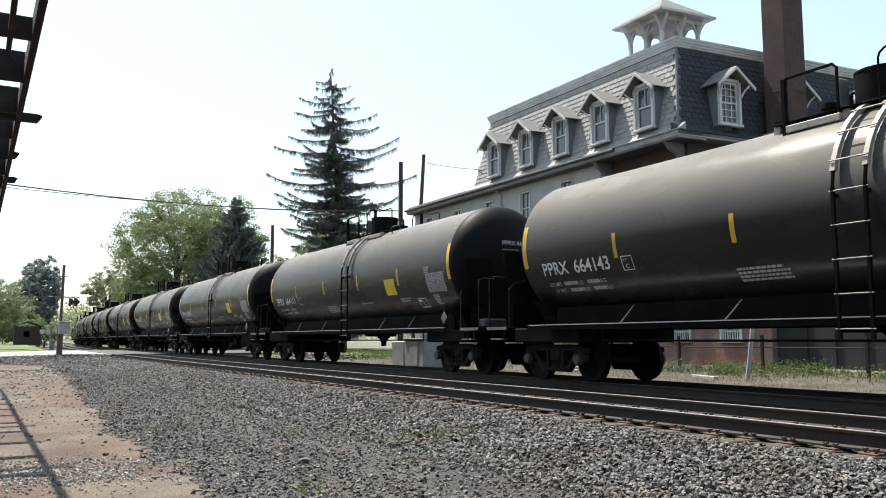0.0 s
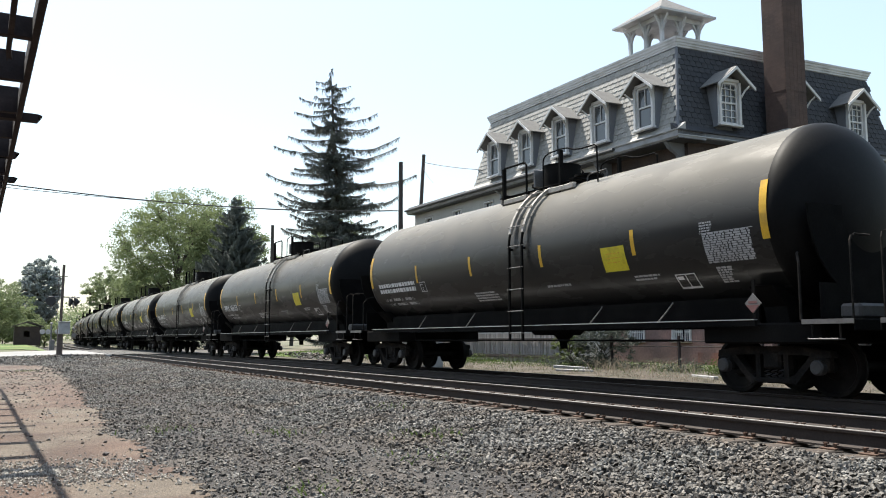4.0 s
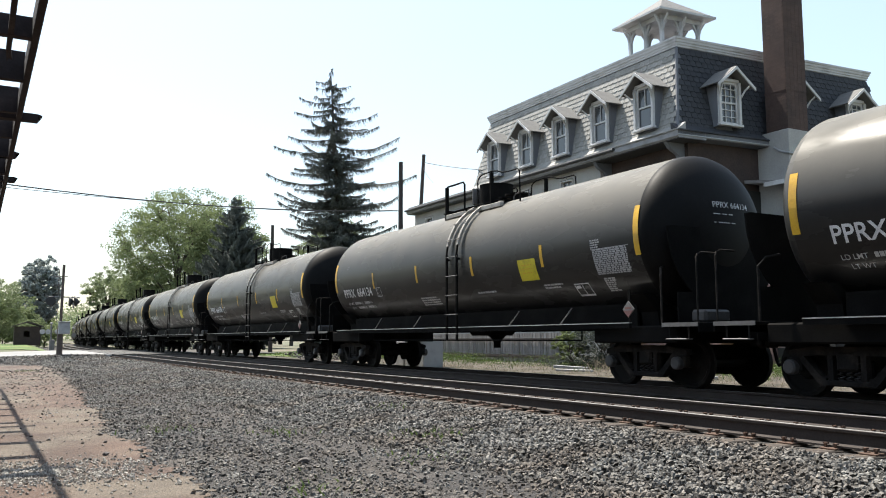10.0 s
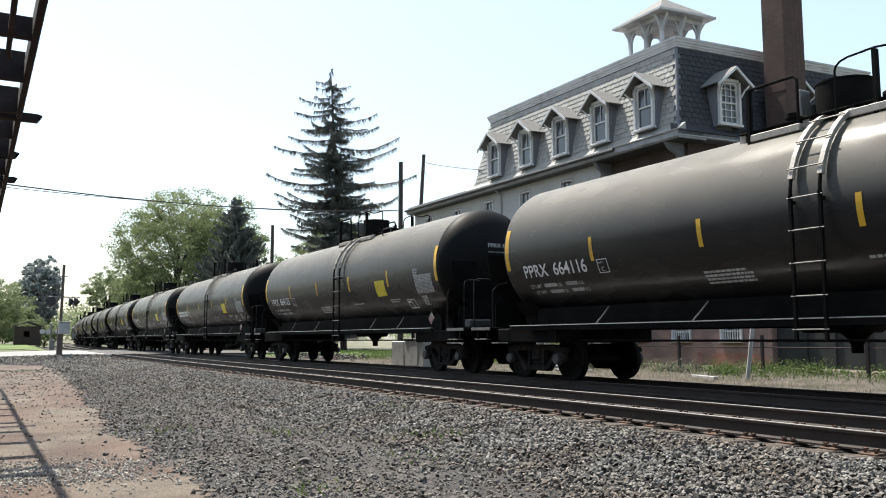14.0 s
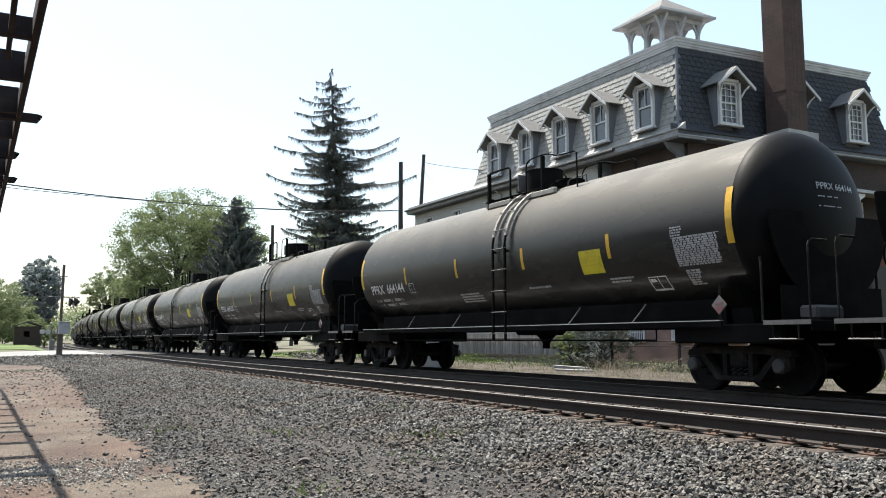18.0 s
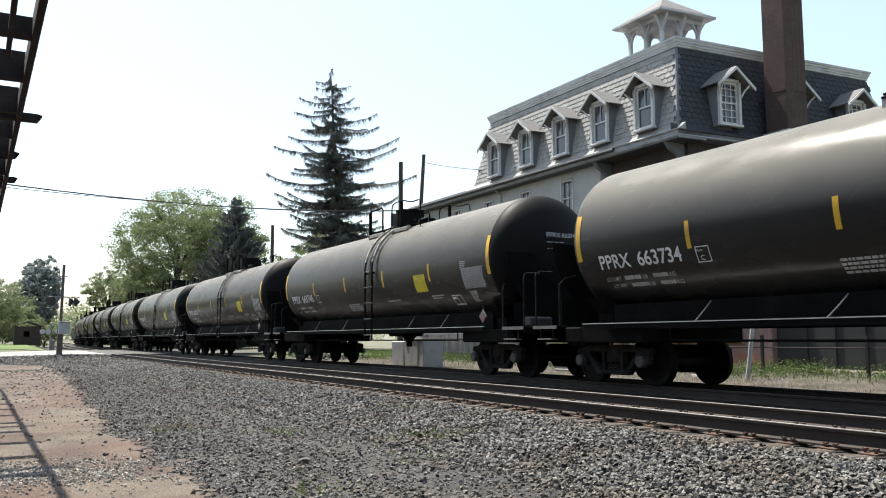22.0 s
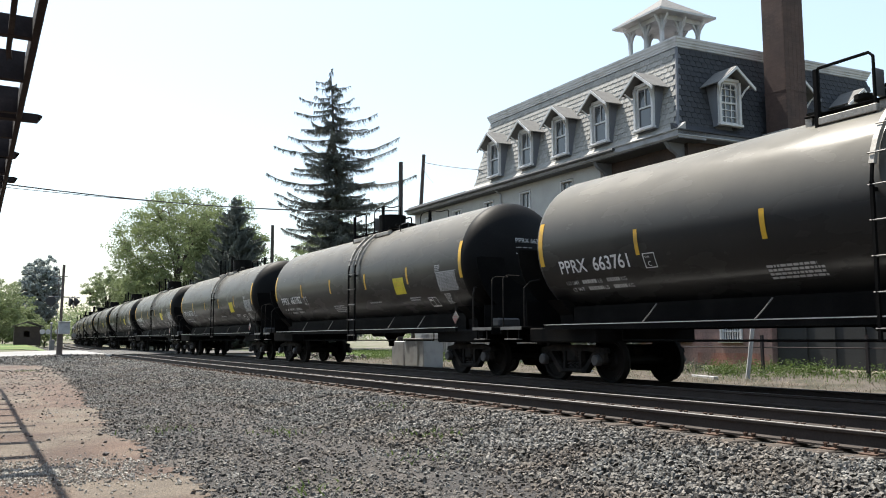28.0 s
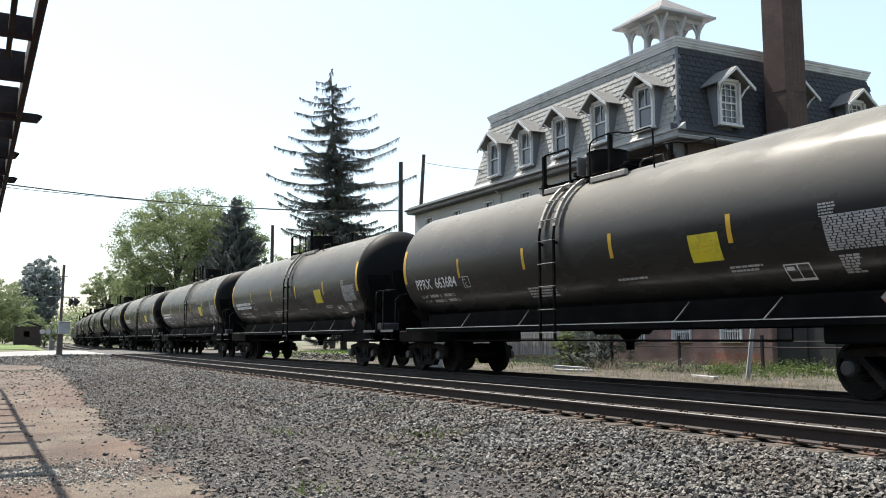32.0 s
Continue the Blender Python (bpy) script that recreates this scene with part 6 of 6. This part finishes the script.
for x, y, h, w, sd in ((11.0, 190, 7, 8, 49), (14.0, 235, 9, 9, 50), (4, 195, 11, 10, 41), (-6, 215, 10, 11, 42), (-9, 180, 9, 10, 43), (9, 262, 12, 12, 44), (36, 230, 11, 12, 45), (-14, 140, 8, 9, 46), (31, 150, 13, 11, 47), (38, 110, 13, 11, 48)):
    broad_tree(x, y, h, w, sd, LEAF, "green tree in the hazy distance along the railway", 120, 50, 0.2, low=0.06)

# a far belt of woods closes the distance
rw = np.random.default_rng(77)
cs = []
for k in range(520):
    a = rw.uniform(-0.9, 2.6) if k % 3 else rw.uniform(-0.05, 0.3)
    d = rw.uniform(430, 620)
    h = rw.uniform(3, 17) * (0.7 + 0.3 * math.sin(a * 9))
    cs.append((math.sin(a) * d, math.cos(a) * d, h))
v, f = leaf_quads(np.array(cs), np.full(len(cs), 4.0), 170, 0.75, rw, 0.8)
tagged(new("far_woods", bulk("far_woods", v, f, LEAFPALE)), "hazy line of distant woods", "woods", kind="stuff")


# ---------------------------------------------------------------- poles and wires
def pole(x, y, top, lean=(0.0, 0.0), r=0.15, arms=0, cat="utility pole", label="dark weathered timber utility pole"):
    z = float(ground_z(x, y)) - 0.2
    t = thing("utility_pole", label, cat, "utility poles", at=pose(x, y, z))
    part("shaft", Build().tube([(0, 0, 0), (lean[0] * 0.5, lean[1] * 0.5, (top - z) / 2), (lean[0], lean[1], top - z)], r, 10, True, r * 0.72), POLE, t, "tapered creosoted shaft", True)
    for k in range(arms):
        part("crossarm", Build().rbox((lean[0], lean[1], top - z - 0.5 - 0.7 * k), (0.1, 2.0, 0.11), 0.01), POLE, t)
    return t


pole(19.1, 38.5, 10.1, (0.0, 0.0), 0.15)
pole(21.85, 42.5, 11.65, (0.74, 0.0), 0.14)
pole(19.0, 59.6, 9.3, (0, 0), 0.16)
pole(-1.5, 29.0, 6.4, (0, 0), 0.14, 1)


def cable(name, a, b, sag, r, label):
    a, b = Vector(a), Vector(b)
    pts = []
    for k in range(17):
        u = k / 16
        q = a.lerp(b, u)
        q.z -= sag * 4 * u * (1 - u)
        pts.append(q)
    tagged(part(name, Build().tube(pts, r, 5), WIRE), label, "cable", "overhead cables")


cable("overhead_cable", (-1.5, 29.0, 5.86), (19.0, 38.5, 7.55), 0.42, 0.022, "thick dark cable strung across the tracks")
cable("overhead_cable", (-1.5, 29.0, 5.7), (19.0, 38.5, 7.5), 0.30, 0.011, "thin cable beside the thick one")
cable("overhead_cable", (22.55, 42.5, 11.2), (21.0, 33.6, 9.0), 0.06, 0.016, "service cable to the house")
cable("overhead_cable", (22.52, 42.5, 10.9), (21.3, 39.0, 9.3), 0.1, 0.010, "loose service wire to the house")

# ---------------------------------------------------------------- crossing signal
MX, MY, MZ = 4.8, 57.6, -0.14
sig = thing("crossing_signal", "tall railway crossing signal mast with equipment box and crossbuck", "signal", at=pose(MX, MY, MZ))
part("base", Build().rbox((0, 0, 0.9), (0.34, 0.3, 2.0), 0.04), MAST, sig, "weathered pedestal")
part("mast", Build().tube([(0, 0, 1.2), (0.05, 0, 5.75)], 0.085, 10).tube([(-0.22, 0.05, 2.1), (-0.2, 0.05, 5.5)], 0.02, 5), MAST, sig, "weathered steel mast")
for k in range(11):
    part("rung", Build().tube([(-0.32, 0.05, 2.4 + 0.3 * k), (-0.1, 0.05, 2.4 + 0.3 * k)], 0.014, 5), GALV, sig)
part("arm", Build().tube([(-0.95, 0, 3.75), (1.05, 0, 3.68)], 0.04, 6).tube([(-0.5, 0, 5.0), (0.3, 0, 5.0)], 0.03, 6).tube([(-0.4, 0, 4.4), (0.1, 0, 4.4)], 0.02, 6), GALV, sig)
eb = part("equipment_box", Build().rbox((0.2, -0.1, 1.75), (0.66, 0.5, 0.74), 0.03), CABINET, sig, "pale grey equipment box")
part("lid", Build().rbox((0.2, -0.1, 2.14), (0.74, 0.58, 0.06), 0.015), CABINET, eb)
part("horn", Build().tube([(0.66, -0.1, 1.75), (0.85, -0.12, 1.7)], 0.06, 8).revolve([(-0.06, 0.14), (0.02, 0.14)], (0.78, -0.15, 1.32), "y", 14), GALV, sig)
for sx, z in ((-0.62, 3.45), (0.52, 3.42), (0.86, 3.42)):
    lamp = part("lamp_head", Build().revolve([(-0.1, 0.27), (-0.07, 0.30), (0.0, 0.30), (0.12, 0.12), (0.2, 0.05)], (sx, 0, z), "y" if sx < 0 else "x", 18), BLACK, sig, "black round warning lamp with hood", True)
part("crossbuck", Build().box((0.66, 0.06, 3.42), (0.06, 0.9, 0.2), Matrix.Rotation(radians(45), 3, "X")).box((0.74, 0.06, 3.42), (0.06, 0.9, 0.2), Matrix.Rotation(radians(-45), 3, "X")), GALV, sig, "crossbuck seen nearly edge on")
part("foundation", Build().rbox((0, 0, -0.1), (0.8, 0.8, 0.3), 0.03), CABINET, sig)
low = thing("crossing_signal", "weathered crossing signal with lamps on a short post beyond the road", "signal", at=pose(6.1, 82.0, -0.4))
part("post", Build().tube([(0, 0, 0), (0, 0, 2.7)], 0.07, 8), GALV, low)
part("cabinet", Build().rbox((0.1, 0, 0.75), (0.42, 0.4, 1.1), 0.03), GALV, low, "weathered grey cabinet")
part("arm", Build().tube([(-0.8, 0, 1.95), (0.7, 0, 2.0)], 0.04, 6), GALV, low)
for sx in (-0.7, -0.25, 0.5):
    part("lamp_head", Build().revolve([(-0.1, 0.22), (0.1, 0.22), (0.18, 0.05)], (sx, 0, 2.0), "y", 12), CABINET, low, "pale round lamp back")
part("bell", Build().revolve([(2.68, 0.16), (2.76, 0.14), (2.86, 0.04)], (0, 0, 0), "z", 12), GALV, low)

# ---------------------------------------------------------------- shed beyond the road
shed = thing("shed", "small dark brown wooden shed beyond the road", "shed", at=pose(5.1, 100.0, 0.3))
part("wall", wall_with_holes(-1.25, 1.25, 0, 2.0, [(-0.35, 0.2, 0.9, 1.5)], "y", -1.2, -1.1), SHEDWOOD, shed, "dark plank front with a small opening")
part("wall", Build().box((-1.2, 0, 1.0), (0.1, 2.2, 2.0)).box((1.2, 0, 1.0), (0.1, 2.2, 2.0)).box((0, 1.15, 1.0), (2.5, 0.1, 2.0)), SHEDWOOD, shed)
part("roof", Build().prism([(-1.5, 1.95), (-1.5, 2.05), (0, 2.55), (1.5, 2.05), (1.5, 1.95), (0, 2.42)], "y", -1.4, 1.4), SHEDROOF, shed, "low gabled brown roof")
pf = thing("plank_fence", "dark weathered plank fence beyond the lawn", "fence", at=pose(-3, 103, 0.3))
for k in range(26):
    part("plank", Build().box((-6 + 0.36 * k, 0, 0.7), (0.33, 0.04, 1.4)), SHEDWOOD, pf)

# ---------------------------------------------------------------- behind the train
box = thing("relay_cabinet", "pale grey metal relay cabinet beside the far track", "cabinet", at=pose(15.9, 30.6, -0.24))
part("body", Build().rbox((0, 0.9, 0.52), (0.8, 1.1, 1.05), 0.03), CABINET, box, "pale grey painted sheet metal")
part("body", Build().rbox((0, -0.7, 0.56), (0.9, 1.6, 1.12), 0.03), CABINET, box)
part("lid", Build().rbox((0, -0.7, 1.14), (1.0, 1.7, 0.06), 0.015), GALV, box)
part("door", Build().rbox((-0.46, -0.7, 0.56), (0.03, 0.7, 0.95), 0.01), CABINET, box)
yard = thing("board_fence", "weathered grey board fence with dark rails", "fence", at=pose(19.4, 25.4, -0.13))
for k in range(64):
    h = 1.25 + 0.05 * ((k * 7) % 5)
    part("board", Build().box((0, 0.18 * k, h / 2), (0.025, 0.15, h)) if k == 0 else bpy.data.objects["board"].data, BOARD, yard, at=pose(0.004 * ((k * 3) % 4), 0.18 * k, 0))
for z in (0.35, 1.0):
    part("rail", Build().box((-0.05, 5.7, z), (0.05, 11.6, 0.09)), POLE, yard)
rack = thing("rail_fence", "low dark two-rail pipe fence in the weeds", "fence", at=pose(18.9, 14.5, -0.12))
for k in range(5):
    part("post", Build().box((0, 3.1 * k - 4.9, 0.55), (0.07, 0.07, 1.1)), DARKWOOD, rack)
for z in (0.77, 0.93):
    part("pipe", Build().tube([(0, -5.5, z), (0, 8.2, z)], 0.02, 6), DARKWOOD, rack)
annex = thing("brick_annex", "low red brick annex with barred white basement windows", "annex", at=pose(21.2, 16.5, 0))
AWIN = (2.40, 4.56, 6.80)
holes_a = [(y - 0.46, y + 0.46, 0.80, 1.50) for y in AWIN]
part("wall", wall_with_holes(0.85, 8.2, -0.4, 3.0, holes_a, "x", 0.0, 0.3), BASEBRICK, annex, "weathered red brick basement wall")
part("roof", Build().prism([(-0.12, 3.0), (-0.12, 3.1), (2.4, 3.25), (2.4, 3.0)], "y", 0.75, 4.0), ROOFGREY, annex, "flat grey annex roof")
part("wall", Build().box((1.35, 1.0, 1.3), (2.1, 0.3, 3.4)), BASEBRICK, annex, "brick end wall of the annex")
for y in AWIN:
    window_parts(annex, Matrix.Translation((0.04, y, 0.82)) @ FACE_X, 0.78, 0.60, name="basement_window", trim=0.06, bars_x=7, bars_z=0)
# dark boards stand for wall in shadow beside the brick
part("shed_wall", Build().box((0.25, -4.1, 1.2), (0.12, 9.8, 3.2)), SHADEBOARD, annex, "dark boarding put in for the shaded wall beside the brick")
for k in range(10):
    part("batten", Build().box((0.17, -8.6 + 0.93 * k, 1.2), (0.04, 0.06, 3.2)), SHADEBOARD, annex)
part("patch", Build().box((-0.004, 2.4, 0.18), (0.008, 2.9, 0.5)), RAWBRICK, annex, "band of brighter red brick low on the wall")
tagged(part("marker_post", Build().tube([(0, 0, 0), (0.03, -0.09, 0.6), (0.08, -0.20, 1.55)], 0.055, 8), CABINET, at=pose(17.5, 15.15, -0.22)), "leaning pale marker post in the weeds", "post")
tagged(part("timber", Build().rbox((0, 0, 0.05), (0.14, 1.5, 0.1), 0.01), CABINET, at=pose(17.2, 21.9, -0.2, 0, 0, 12)), "pale squared timber lying in the weeds", "timber")
tagged(part("timber", Build().rbox((0, 0, 0.05), (0.12, 1.3, 0.1), 0.01), CABINET, at=pose(17.3, 16.4, -0.2, 0, 0, -20)), "pale squared timber lying in the weeds", "timber")
tagged(part("timber", Build().rbox((0, 0, 0.05), (0.12, 1.2, 0.1), 0.01), CABINET, at=pose(17.6, 22.6, -0.12, 3, 0, 30)), "pale squared timber lying in the weeds", "timber")
x = np.concatenate([rng.normal(17.6, 0.5, 420), rng.normal(17.2, 0.7, 260)])
y = np.concatenate([rng.normal(46.5, 1.8, 420), rng.normal(42.5, 1.2, 260)])
size = rng.uniform(0.08, 0.28, len(x))
stones("rubble", x, y, ground_z(x, y) + rng.uniform(0.0, 0.28, len(x)) * np.exp(-((x - 17.5) / 0.6) ** 2), size, STONE, "heap of grey rubble beside the lawn", "rubble")


motions()
